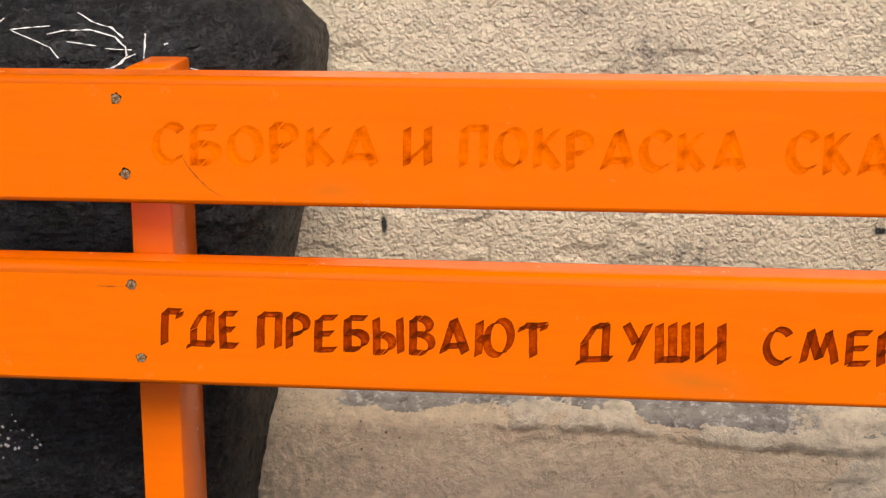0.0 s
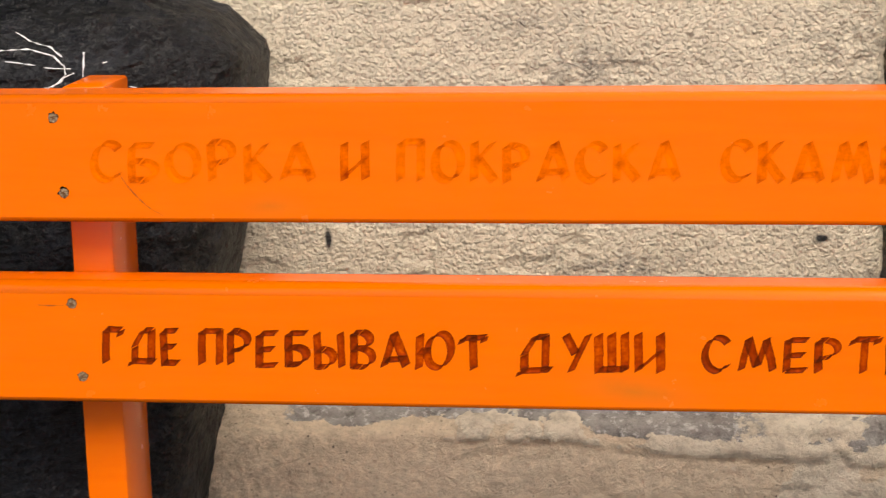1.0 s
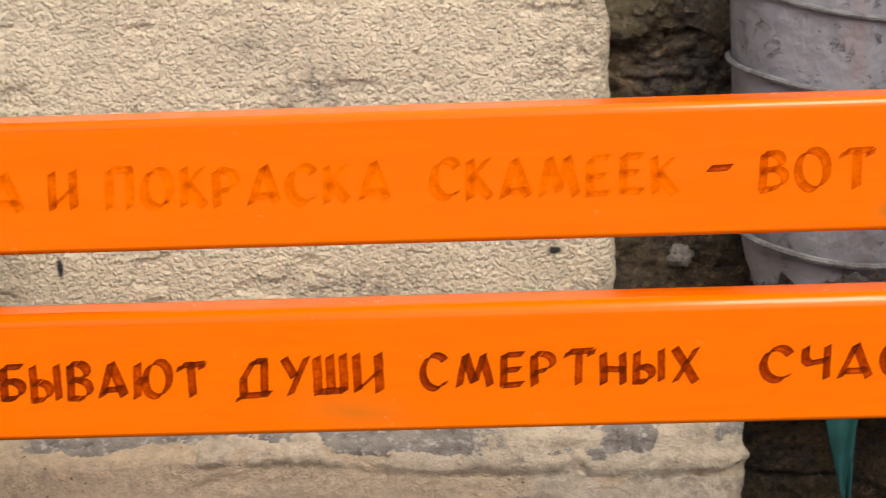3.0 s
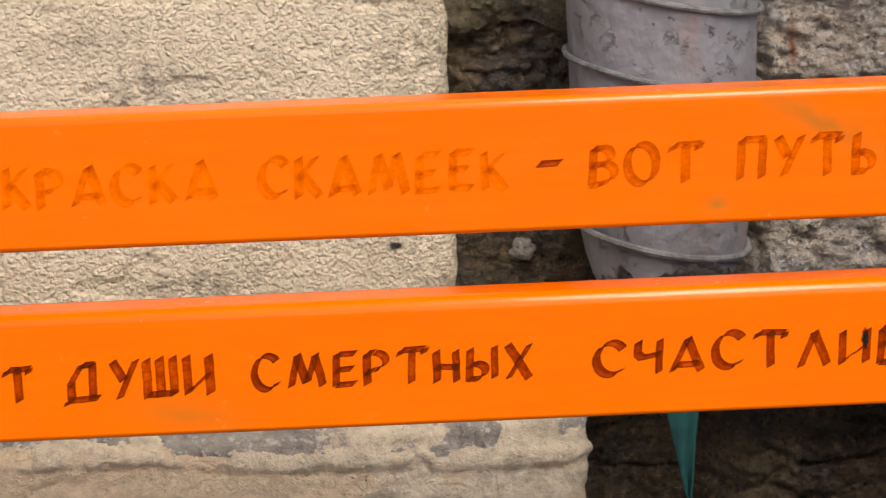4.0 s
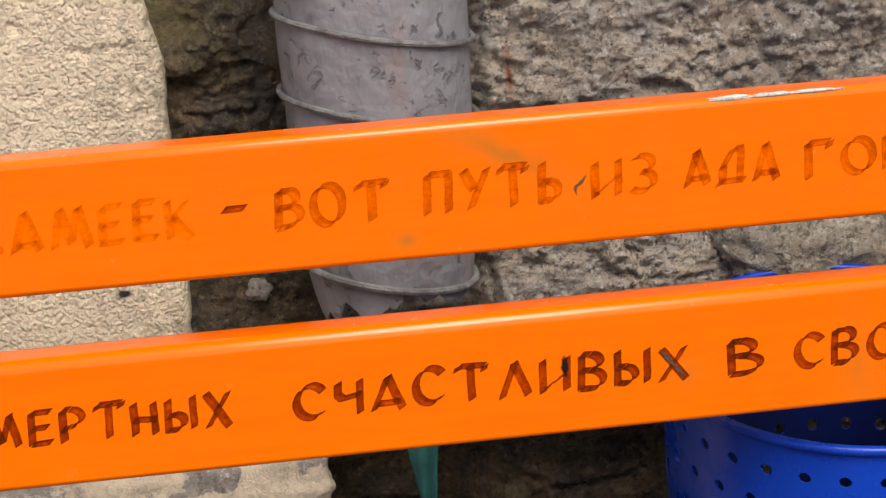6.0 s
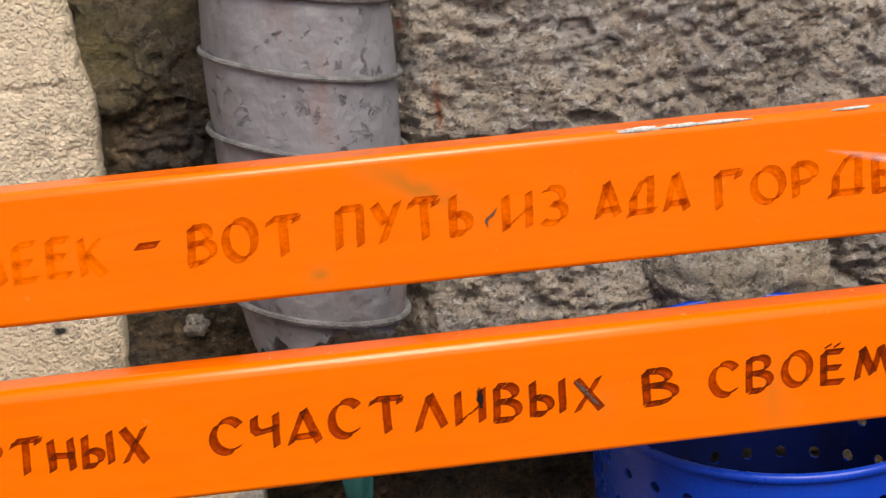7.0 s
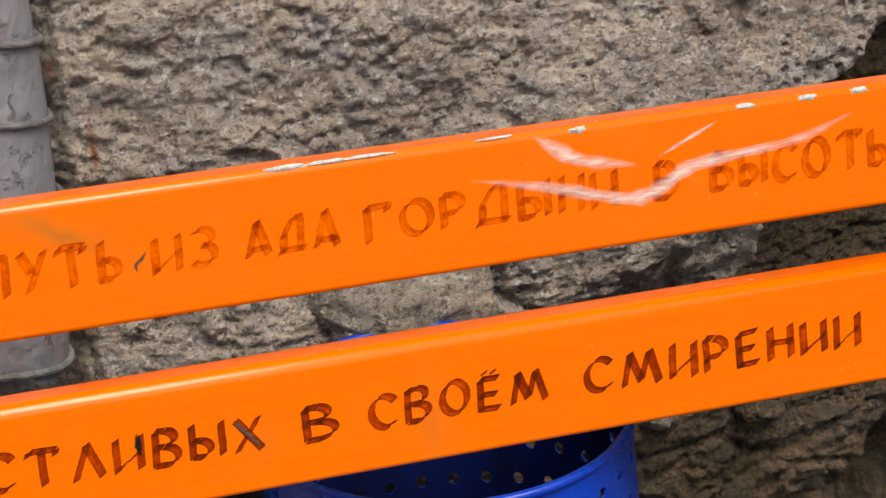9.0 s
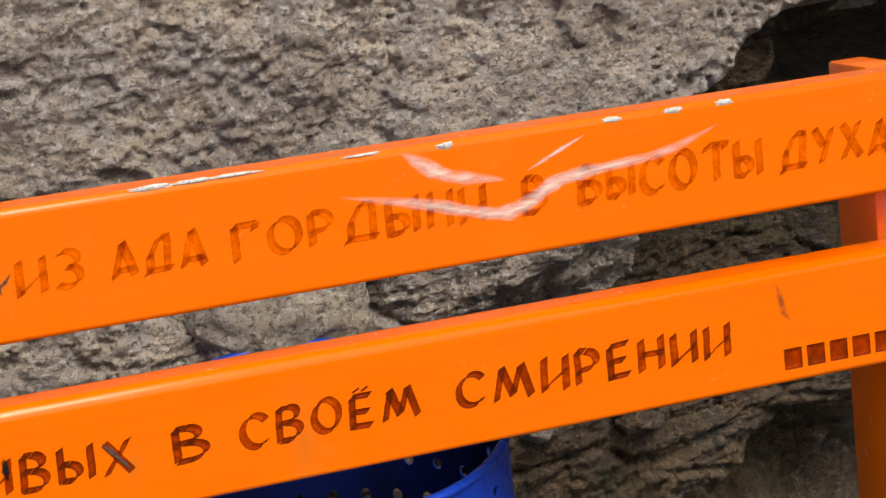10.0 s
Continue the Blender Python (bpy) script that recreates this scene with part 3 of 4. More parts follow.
def black_rock():
    """A tall rounded rock: superellipse sections, widest near its upper right shoulder."""
    zs = np.r_[np.linspace(-BASE, -0.26, 8), np.linspace(-0.25, 0.33, 150), 0.33 + 0.055 * np.sin(np.linspace(0, math.pi / 2, 22))[1:]]
    n = 260
    a = np.linspace(0, 2 * math.pi, n, endpoint=False) - math.pi / 2
    right = np.interp(zs, (-0.55, -0.21, -0.09, 0.07, 0.12, 0.27, 0.31, 0.345, 0.365, 0.386), (0.03, 0.078, 0.094, 0.122, 0.132, 0.162, 0.162, 0.125, 0.06, -0.12))
    depth = np.interp(zs, (-0.55, 0.20, 0.30, 0.35, 0.386), (0.15, 0.15, 0.145, 0.12, 0.02))
    left = -0.75
    pts = []
    for z, r, d in zip(zs, right, depth):
        c, s = np.cos(a), np.sin(a)
        k = (np.abs(c) ** 4 + np.abs(s) ** 4) ** -0.25
        pts.append(np.stack([(r + left) / 2 + (r - left) / 2 * k * c, 0.315 + d * k * s, np.full(n, z)], 1))
    p = np.concatenate(pts)
    out = np.stack([np.tile(np.cos(a) * 0.4, len(zs)), np.tile(np.sin(a), len(zs)), np.repeat(smooth(0.3, 0.38, zs), n)], 1)
    d = 0.022 * (fractal(p, (7, 7, 10), 5, 4) - 0.5) + 0.016 * (fractal(p, (26, 26, 44), 5, 8, 0.6, True) - 0.55) + 0.008 * (fractal(p, (90, 90, 140), 4, 15, 0.6, True) - 0.5)
    p = p + out * d[:, None] + (0, 0, Z)
    idx = np.arange(len(zs) * n).reshape(len(zs), n)
    nx = np.roll(idx, -1, 1)
    faces = np.stack([idx[:-1], nx[:-1], nx[1:], idx[1:]], -1).reshape(-1, 4).tolist() + [idx[-1].tolist(), idx[0][::-1].tolist()]
    me = bpy.data.meshes.new("black_rock")
    me.from_pydata(p.tolist(), [], faces)
    me.polygons.foreach_set("use_smooth", [True] * len(me.polygons))
    me.materials.append(M_BLACK)
    me.update()
    rock = tagged(new("black_rock", me), "black-painted rough rock with white scribbled lines", "rock")
    tree = BVHTree.FromPolygons([Vector(v) for v in p], faces)

    def on_rock(x, z):
        hit = tree.ray_cast(Vector((x, -0.5, z + Z)), Vector((0, 1, 0)))[0]
        return hit if hit else Vector((x, 0.2, z + Z))

    def scribble(knots, r):
        path, radii = [], []
        for (xa, za), (xb, zb) in zip(knots, knots[1:]):
            steps = max(3, int(math.hypot(xb - xa, zb - za) / 0.0025))
            for k in range(steps):
                t = k / steps
                path.append(on_rock(xa + (xb - xa) * t, za + (zb - za) * t) + Vector((0, -0.0006, 0)))
                radii.append(0.8 * r * (0.75 + 0.9 * noise.noise((len(path) * 0.4, r * 900, 2))))
        part("painted_line", tube(path, radii, 6), M_CHALK, rock, "thin white painted line")

    for knots, r in (
        (((-0.064, 0.342), (-0.049, 0.333), (-0.027, 0.327), (-0.010, 0.316)), 0.0013),
        (((-0.093, 0.321), (-0.076, 0.3245), (-0.048, 0.3246), (-0.021, 0.318), (-0.009, 0.308), (-0.008, 0.300), (-0.013, 0.292), (-0.026, 0.286), (-0.041, 0.2837)), 0.0013),
        (((0.001, 0.301), (-0.011, 0.296), (-0.024, 0.285)), 0.0016),
        (((-0.091, 0.329), (-0.135, 0.3253), (-0.116, 0.318), (-0.089, 0.308), (-0.0775, 0.295)), 0.0010),
        (((-0.073, 0.313), (-0.037, 0.309)), 0.0010), (((-0.030, 0.307), (0.0, 0.305)), 0.0007),
        (((0.0099, 0.321), (0.0105, 0.308), (0.0099, 0.294)), 0.0017), (((0.0295, 0.310), (0.0356, 0.3116)), 0.0018),
        (((0.057, 0.286), (0.067, 0.2835)), 0.0010), (((-0.143, 0.336), (-0.152, 0.326), (-0.146, 0.318)), 0.0014),
    ):
        scribble(knots, r)
    rng = random.Random(3)
    for k in range(26):
        x, z, r = -0.158 + rng.gauss(0, 0.016), -0.121 + rng.gauss(0, 0.009), rng.uniform(0.0007, 0.0024)
        at = on_rock(x, z)
        bm = bmesh.new()
        bmesh.ops.create_icosphere(bm, subdivisions=2, radius=1)
        for v in bm.verts:
            k = r * (0.8 + 0.9 * noise.noise(v.co * 2 + Vector((x * 90, z * 90, 0))))
            v.co = at + Vector((v.co.x * k, v.co.y * 0.0007, v.co.z * k))
        part("bare_patch", bm, M_CHIP, rock, "bare pale patch of flaked paint")
    return rock


black_rock()
upper = boulder("black_rock", (-0.46, 0.36, 0.66), (0.50, 0.16, 0.24), M_BLACK, 9, 0.03, 4.0, 5)
tagged(upper, "black-painted boulder lying on another black rock", "rock")


# ---------------------------------------------------------------- drain pipe
PX, PY, PR = 1.090, 0.435, 0.105
WIRES = ((0.095, 0.059, 0.0042), (0.287, 0.243, 0.0036), (0.3746, 0.330, 0.0036), (0.460, 0.416, 0.0040))


def drain_pipe():
    pipe = tagged(new("drain_pipe"), "grey-painted drain pipe wrapped with wire, torn at its lower end", "drain pipe")
    pipe.location = (PX, PY, Z + 0.04)
    bm = bmesh.new()
    n, zs = 96, np.r_[np.linspace(0.0, 0.1, 14), np.linspace(0.12, 0.75, 40), 2.1]
    for inner in (0, 1):
        rings = []
        for z in zs:
            ring = []
            for k in range(n):
                a = 2 * math.pi * k / n
                torn = 0.035 * noise.noise((3 * math.cos(a), 3 * math.sin(a), 0.3)) + 0.015 * noise.noise((9 * math.cos(a), 9 * math.sin(a), 2.3))
                zz = z + (0.004 + 0.7 * torn) * max(0, 1 - z / 0.1)
                taper = 1 - 0.17 * max(0, 1 - zz / 0.13) ** 1.3
                r = (PR - 0.003 * inner) * taper + 0.004 * noise.noise((2 * math.cos(a), 2 * math.sin(a), z * 8))
                ring.append(bm.verts.new((r * math.cos(a), r * math.sin(a), zz)))
            rings.append(ring)
        for a, b in zip(rings, rings[1:]):
            for k in range(n):
                bm.faces.new((a[k], a[(k + 1) % n], b[(k + 1) % n], b[k]))
        if inner:
            for k in range(n):
                bm.faces.new((first[0][k], first[0][(k + 1) % n], rings[0][(k + 1) % n], rings[0][k]))
                bm.faces.new((first[-1][k], first[-1][(k + 1) % n], rings[-1][(k + 1) % n], rings[-1][k]))
        first = rings
    part("tube", bm, M_PIPE, pipe)
    # wire turns, each lying slanted round the pipe: height at the left side and at the right side
    for zl, zr, r in WIRES:
        path = []
        for k in range(72):
            a = 2 * math.pi * k / 72
            z = (zl + zr) / 2 + (zr - zl) / 2 * math.cos(a) + 0.008 * math.sin(a) + 0.0012 * noise.noise((2 * math.cos(a), 2 * math.sin(a), zl * 30)) - 0.04
            rr = (PR + 0.003) * (1 - 0.17 * max(0, 1 - z / 0.13) ** 1.3) + 0.001
            path.append((rr * math.cos(a), rr * math.sin(a), z))
        part("wire", tube(path, r, 8, True), M_WIRE, pipe, "grey painted wire turn")
    return pipe


drain_pipe()


def rag():
    """A torn strip of cloth hanging from the joint below the pipe."""
    nu, nv = 14, 40
    pts = []
    for i in range(nu):
        for j in range(nv):
            u, v = i / (nu - 1), j / (nv - 1)
            left, right = 1.078 + 0.032 * v, 1.130 - 0.016 * v
            x = left + (right - left) * u
            pts.append((x, 0.415 + 0.006 * math.sin(6 * u + 5 * v), -0.08 - 0.165 * v + Z))
    me = from_grid(np.array(pts), nu, nv, "rag", M_TEAL)
    ob = tagged(new("rag", me), "torn teal cloth strip hanging on the stone wall", "rag")
    mod = ob.modifiers.new("thick", "SOLIDIFY")
    mod.thickness = 0.0015


rag()


# ---------------------------------------------------------------- litter bin
def litter_bin():
    bin_ = tagged(new("litter_bin"), "blue perforated metal litter bin with a slanted opening behind the bench", "litter bin")
    R, H = 0.202, 0.46
    slant = math.tan(radians(12))

    def cut(y, z):
        """The opening is cut aslant: lower in front, and levelling out downwards."""
        return z + y * slant * max(0.0, 1 + z / 0.25)

    n, m = 128, 46
    bm = bmesh.new()
    holes = {}
    rows = []
    for j in range(m + 1):
        rows.append([bm.verts.new((R * math.cos(2 * math.pi * k / n), R * math.sin(2 * math.pi * k / n), -H * j / m)) for k in range(n)])
    for j in range(m):
        for k in range(n):
            # round holes in staggered rows, cut from a cell of four faces each
            row, inside = divmod(j - 3, 4)
            col = (k + (2 if row % 2 else 0)) % 4
            if 3 <= j < 39 and inside in (0, 1) and col in (0, 1):
                holes.setdefault((row, (k + (2 if row % 2 else 0)) % n // 4), []).append((j, k))
                continue
            bm.faces.new((rows[j][k], rows[j][(k + 1) % n], rows[j + 1][(k + 1) % n], rows[j + 1][k]))
    # round the corners of every cut hole with a ring of faces
    for cells in holes.values():
        if len(cells) != 4:
            continue
        js, ks = sorted({c[0] for c in cells}), sorted({c[1] for c in cells})
        if ks[-1] - ks[0] > 2:
            ks = ks[::-1]
        j0, k0 = js[0], ks[0]
        outer = [(j0, k0), (j0, k0 + 1), (j0, k0 + 2), (j0 + 1, k0 + 2), (j0 + 2, k0 + 2), (j0 + 2, k0 + 1), (j0 + 2, k0), (j0 + 1, k0)]
        cz, ca = -H * (j0 + 1) / m, 2 * math.pi * (k0 + 1) / n
        ring = []
        for j, k in outer:
            dz, da = -H * j / m - cz, (2 * math.pi * k / n - ca) * R
            s = 0.0066 / math.hypot(dz, da)
            a = ca + da * s / R
            ring.append(bm.verts.new((R * math.cos(a), R * math.sin(a), cz + dz * s)))
        for i in range(8):
            (j, k), (j2, k2) = outer[i], outer[(i + 1) % 8]
            bm.faces.new((rows[j][k % n], rows[j2][k2 % n], ring[(i + 1) % 8], ring[i]))
    for v in bm.verts:
        v.co.z = cut(v.co.y, v.co.z)
    bmesh.ops.recalc_face_normals(bm, faces=bm.faces)
    bmesh.ops.solidify(bm, geom=bm.faces[:], thickness=0.003)
    me = mesh_of("drum", bm, M_BLUE)
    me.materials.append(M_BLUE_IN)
    # faces turned inward get the blue with painted shade
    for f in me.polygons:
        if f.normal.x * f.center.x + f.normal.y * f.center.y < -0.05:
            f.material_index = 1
    part("drum", me, None, bin_)
    rim = [((R + 0.001) * math.cos(2 * math.pi * k / 96), (R + 0.001) * math.sin(2 * math.pi * k / 96), slant * R * math.sin(2 * math.pi * k / 96)) for k in range(96)]
    part("rim", tube(rim, 0.0055, 10, True), M_BLUE, bin_)
    bm = bmesh.new()
    bmesh.ops.create_circle(bm, cap_ends=True, segments=64, radius=R - 0.004)
    for v in bm.verts:
        v.co.z = -H + 0.01
    bmesh.ops.solidify(bm, geom=bm.faces[:], thickness=0.003)
    part("bottom", bm, M_BLUE, bin_)
    for side in (-1, 1):
        x = side * (R + 0.010)
        bm = block(min(x, x + side * 0.012), max(x, x + side * 0.012), -0.02, 0.02, -0.26, -0.14, 0.004)
        part("hinge_bracket", bm, M_STEEL, bin_, "black steel hinge bracket")
    return bin_


litter = litter_bin()
litter.matrix_basis = pose(1.556, 0.220, Z - 0.015, 0, 0, 0)
# the stand that carries the bin
stand = tagged(new("bin_stand"), "black steel stand with a foot under the blue bin", "bin stand")
part("upright", tube([(1.330, 0.22, 0.0), (1.330, 0.22, Z - 0.16)], 0.012, 10), M_STEEL, stand)
part("upright", tube([(1.782, 0.22, 0.0), (1.782, 0.22, Z - 0.16)], 0.012, 10), M_STEEL, stand)


# ---------------------------------------------------------------- bench
bench = tagged(new("bench"), "orange painted wooden bench back with carved lettering on two slats", "bench")
SLAT_X0, SLAT_X1, THICK = -0.16, 2.30, 0.054


# Brush strokes of each letter on a field one unit high: strokes parted by "/", "x,y" places on a line,
# "@" an arc (middle x,y, radii, first and last angle)
BOWL = "@.18,.27,.27,.25,90,-90/.18,.02 0,.02"
RING = "@.36,.5,.36,.5,128,308/@.36,.5,.36,.5,128,-52"
STROKES = {
    "А": "0,0 .33,1/.33,1 .68,0/.1,.2 .58,.2",
    "Б": "0,0 0,1/0,1 .55,1/0,.55 .25,.56/@.24,.28,.33,.27,90,-90/.24,.01 0,.01",
    "В": "0,0 0,1/0,1 .2,1/@.2,.77,.26,.23,90,-90/0,.54 .2,.54/@.22,.27,.34,.27,90,-90/.22,0 0,0",
    "Г": "0,0 0,1/0,1 .55,1/.56,1 .50,.82",
    "Д": "0,.05 0,.48/0,.48 .32,1/.32,1 .6,1/.6,1 .6,.05/-.1,.05 .72,.05/-.08,.05 -.13,-.08",
    "Е": "0,0 0,1/0,1 .5,1/0,.52 .42,.52/0,.03 .52,.03",
    "Ё": "0,0 0,1/0,1 .5,1/0,.52 .42,.52/0,.03 .52,.03/.10,1.26 .10,1.20/.36,1.26 .36,1.20",
    "З": "@.2,.76,.26,.24,140,-80/@.2,.27,.32,.27,90,-140",
    "И": "0,0 0,1/.58,1 .58,0/.02,.08 .58,.54",
    "К": "0,0 0,1/.5,1 .04,.48/.12,.54 .55,0",
    "Л": "0,0 .3,1/.3,1 .66,0",
    "М": "0,0 .2,1/.2,1 .45,.12/.45,.12 .7,1/.7,1 .92,0",
    "Н": "0,0 0,1/.55,0 .55,1/0,.5 .55,.5",
    "О": RING,
    "П": "0,0 0,1/0,1 .55,1/.55,1 .55,0",
    "Р": "0,0 0,1/0,1 .22,1/@.22,.72,.3,.27,90,-90/.22,.45 0,.38",
    "С": "@.36,.5,.36,.5,38,318",
    "Т": ".0,.84 .06,1/.06,1 .7,1/.72,1 .66,.84/.36,1 .36,0",
    "У": "0,1 .3,.48/.62,1 .2,0",
    "Х": "0,1 .6,0/.6,1 0,0",
    "Ч": "0,1 0,.62 .1,.5 .52,.54/.52,1 .52,0",
    "Ш": "0,0 0,1/.36,0 .36,1/.72,0 .72,1/0,.03 .72,.03",
    "Ы": "0,0 0,1/0,.5 .18,.52/" + BOWL + "/.72,0 .72,1",
    "Ь": "0,0 0,1/0,.5 .18,.52/" + BOWL,
    "Ю": "0,0 0,1/0,.5 .25,.5/@.6,.5,.34,.5,128,308/@.6,.5,.34,.5,128,-52",
    "–": "0,.55 .6,.57",
}


def brush_paths(ch):
    """The middle lines of a letter's strokes, in short steps."""
    out = []
    for text in STROKES[ch].split("/"):
        if text[0] == "@":
            cx, cy, rx, ry, a0, a1 = (float(v) for v in text[1:].split(","))
            n = max(6, int(abs(a1 - a0) / 11))
            turns = [radians(a0 + (a1 - a0) * k / n) for k in range(n + 1)]
            out.append([Vector((cx + rx * math.cos(a), cy + ry * math.sin(a))) for a in turns])
            continue
        knots = [Vector([float(v) for v in pair.split(",")]) for pair in text.split()]
        path = [knots[0]]
        for a, b in zip(knots, knots[1:]):
            n = max(1, int((b - a).length / 0.14))
            path += [a.lerp(b, (k + 1) / n) for k in range(n)]
        out.append(path)
    return out


def nib_outlines(path, nib, body):
    """Closed outlines swept by a slanted flat nib; a path that turns through the nib's slant is parted there."""
    runs, last = [], 0
    for a, b in zip(path, path[1:]):
        side = 1 if (b - a).x * nib.y - (b - a).y * nib.x > 0 else -1
        if side != last:
            runs.append((side, [a]))
        runs[-1][1].append(b)
        last = side
    out = []
    for side, run in runs:
        left, right = [], []
        for k, q in enumerate(run):
            way = (run[min(k + 1, len(run) - 1)] - run[max(k - 1, 0)]).normalized()
            off = nib * side + Vector((-way.y, way.x)) * body
            left.append(q + off)
            right.append(q - off)
        out.append([v[:] for v in right + left[::-1]])
    return out


def carve_word(text, x0, x1, z0, height, rng, level):
    """For each letter of a word spread between x0 and x1: its outlines, its stroke ends, and how strongly it is burnt."""
    paths = [brush_paths(ch) for ch in text]
    spans = [(min(v.x for p in letter for v in p), max(v.x for p in letter for v in p)) for letter in paths]
    nib = Vector((math.cos(0.62), math.sin(0.62))) * height * 0.099
    x0, x1, gap = x0 + nib.x, x1 - nib.x, 0.36
    k = (x1 - x0) / (sum(b - a for a, b in spans) + gap * (len(text) - 1))
    at, letters = x0, []
    for letter, (a, b) in zip(paths, spans):
        dz, lean, tall = rng.uniform(-0.0012, 0.0012), rng.uniform(-0.01, 0.07), rng.uniform(0.94, 1.04)
        twist, seed = rng.uniform(-0.04, 0.07), rng.uniform(0, 50)
        loops, ends = [], []
        for path in letter:
            nudge = Vector((rng.uniform(-1, 1), rng.uniform(-1, 1))) * 0.0006
            row = []
            for v in path:
                px, pz = (v.x - a) * k, v.y * height * 0.90 * tall + nib.y * 0.6
                wob = noise.noise_vector((px * 130, pz * 130, seed)) * 0.0006
                row.append(Vector((at + px + pz * lean + wob.x, z0 + pz + dz + twist * (px - (b - a) * k / 2) + wob.y)) + nudge)
            loops += nib_outlines(row, nib * rng.uniform(0.88, 1.1), height * 0.026)
            ends += [(row[0], rng.random()), (row[-1], rng.random())]
        letters.append((loops, ends, level * (rng.uniform(0.85, 1.15) if level > 0.2 else rng.uniform(0.5, 1.4))))
        at += (b - a + gap) * k
    return letters


def rounded(y0, y1, z0, z1, rt, rb):
    """The outline of a plank's end: top edges rounded by rt, bottom edges by rb."""
    out = []
    for cy, cz, r, a0 in ((y0 + rt, z1 - rt, rt, 90), (y0 + rb, z0 + rb, rb, 180), (y1 - rb, z0 + rb, rb, 270), (y1 - rt, z1 - rt, rt, 0)):
        for k in range(6):
            a = radians(a0 + 18 * k)
            out.append((cy + r * math.cos(a), cz + r * math.sin(a)))
    return out


def in_letter(q, loops):
    """Which of the places lie inside the outlines."""
    n = np.zeros(len(q), int)
    for p in loops:
        a = np.array(p)
        b = np.roll(a, -1, 0)
        for (ax, az), (bx, bz) in zip(a, b):
            if az != bz:
                cross = ((az <= q[:, 1]) != (bz <= q[:, 1])) & (q[:, 0] < ax + (q[:, 1] - az) / (bz - az) * (bx - ax))
                n += np.where(cross, 1 if bz > az else -1, 0)
    return n != 0


def edge_gap(q, loops):
    """How far places lie from the nearest outline."""
    best = np.full(len(q), 9.0)
    for p in loops:
        a = np.array(p)
        d = np.roll(a, -1, 0) - a
        for (ax, az), (dx, dz) in zip(a, d):
            wx, wz = q[:, 0] - ax, q[:, 1] - az
            t = np.clip((wx * dx + wz * dz) / max(dx * dx + dz * dz, 1e-14), 0, 1)
            best = np.minimum(best, np.hypot(wx - t * dx, wz - t * dz))
    return best


def slat(name, z0, z1, rt, words, bars, mat, label, seed):
    """One plank with its words cut into the front; the bared wood in each letter is a part of its own."""
    rng = random.Random(seed)
    rb = 0.005
    letters = []
    for text, x0, x1, base, h, tone in words:
        letters += carve_word(text, x0, x1, base, h, rng, tone)
    letters += [([[(x0, b0), (x1, b0), (x1, b1), (x0, b1)]], [], 0.65) for x0, x1, b0, b1 in bars]
    pts, edges = [Vector(c) for c in ((SLAT_X0, z0 + rb), (SLAT_X1, z0 + rb), (SLAT_X1, z1 - rt), (SLAT_X0, z1 - rt))], [(0, 1), (1, 2), (2, 3), (3, 0)]
    reach = []
    for loops, _, _ in letters:
        xs = [x for p in loops for x, _ in p]
        reach.append((min(xs), max(xs)))
        for p in loops:
            n = len(pts)
            pts += [Vector(c) for c in p]
            edges += [(n + k, n + (k + 1) % len(p)) for k in range(len(p))]
    # points inside the letters, to let the cuts fall to a V
    step = 0.0011
    for (loops, _, _), (xa, xb) in zip(letters, reach):
        zz = [z for p in loops for _, z in p]
        gx, gz = np.meshgrid(np.arange(xa, xb, step), np.arange(min(zz), max(zz), step))
        q = np.stack([gx.ravel(), gz.ravel()], 1)
        q = q[in_letter(q, loops)]
        q = q[edge_gap(q, loops) > 0.0006]
        pts += [Vector((x + rng.uniform(-1, 1) * 0.0002, z + rng.uniform(-1, 1) * 0.0002)) for x, z in q]
    flat, _, tris, *_ = geometry.delaunay_2d_cdt(pts, edges, [], 0, 1e-7, False)
    spots = np.array([p[:] for p in flat])
    mid = spots[np.array(tris)].mean(1)
    owner, fall, burn = np.full(len(tris), -1), {}, {}
    for g, ((loops, ends, tone), (xa, xb)) in enumerate(zip(letters, reach)):
        near = np.flatnonzero((mid[:, 0] >= xa) & (mid[:, 0] <= xb) & (owner < 0))
        mine = near[in_letter(mid[near], loops)]
        owner[mine] = g
        own = sorted({i for t in mine for i in tris[t]})
        spill = sum((in_letter(spots[own], [p]).astype(int) for p in loops), 0)
        for i, gap, times in zip(own, edge_gap(spots[own], loops), spill):
            fall[i] = min(0.0012, (0.12 + 0.3 * tone) * gap)
            tip = max([(0.3 + 0.7 * s) * math.exp(-((flat[i] - q).length / 0.0042) ** 2) for q, s in ends], default=0.0)
            burn[i] = tone + 0.55 * tone * math.exp(-gap / 0.0007) + 0.36 * tone * (times > 1) + (0.22 + 0.15 * (tone < 0.2)) * tip
    bm = bmesh.new()
    face_v = [bm.verts.new((p.x, fall[i] + 0.0002 if i in fall else 0.0, p.y)) for i, p in enumerate(flat)]
    for t in tris:
        bm.faces.new([face_v[i] for i in t])
    # the other sides of the plank
    section = rounded(0, THICK, z0, z1, rt, rb)
    n = len(section)
    ends = [[bm.verts.new((x, y, z)) for y, z in section] for x in (SLAT_X0, SLAT_X1)]
    for k in range(n):
        if k != 5:
            f = bm.faces.new((ends[0][k], ends[0][(k + 1) % n], ends[1][(k + 1) % n], ends[1][k]))
            f.smooth = k % 6 != 5
    bm.faces.new(ends[0])
    bm.faces.new(ends[1])
    bmesh.ops.remove_doubles(bm, verts=bm.verts, dist=1e-6)
    bmesh.ops.recalc_face_normals(bm, faces=bm.faces)
    out = bpy.data.meshes.new(name)
    bm.to_mesh(out)
    bm.free()
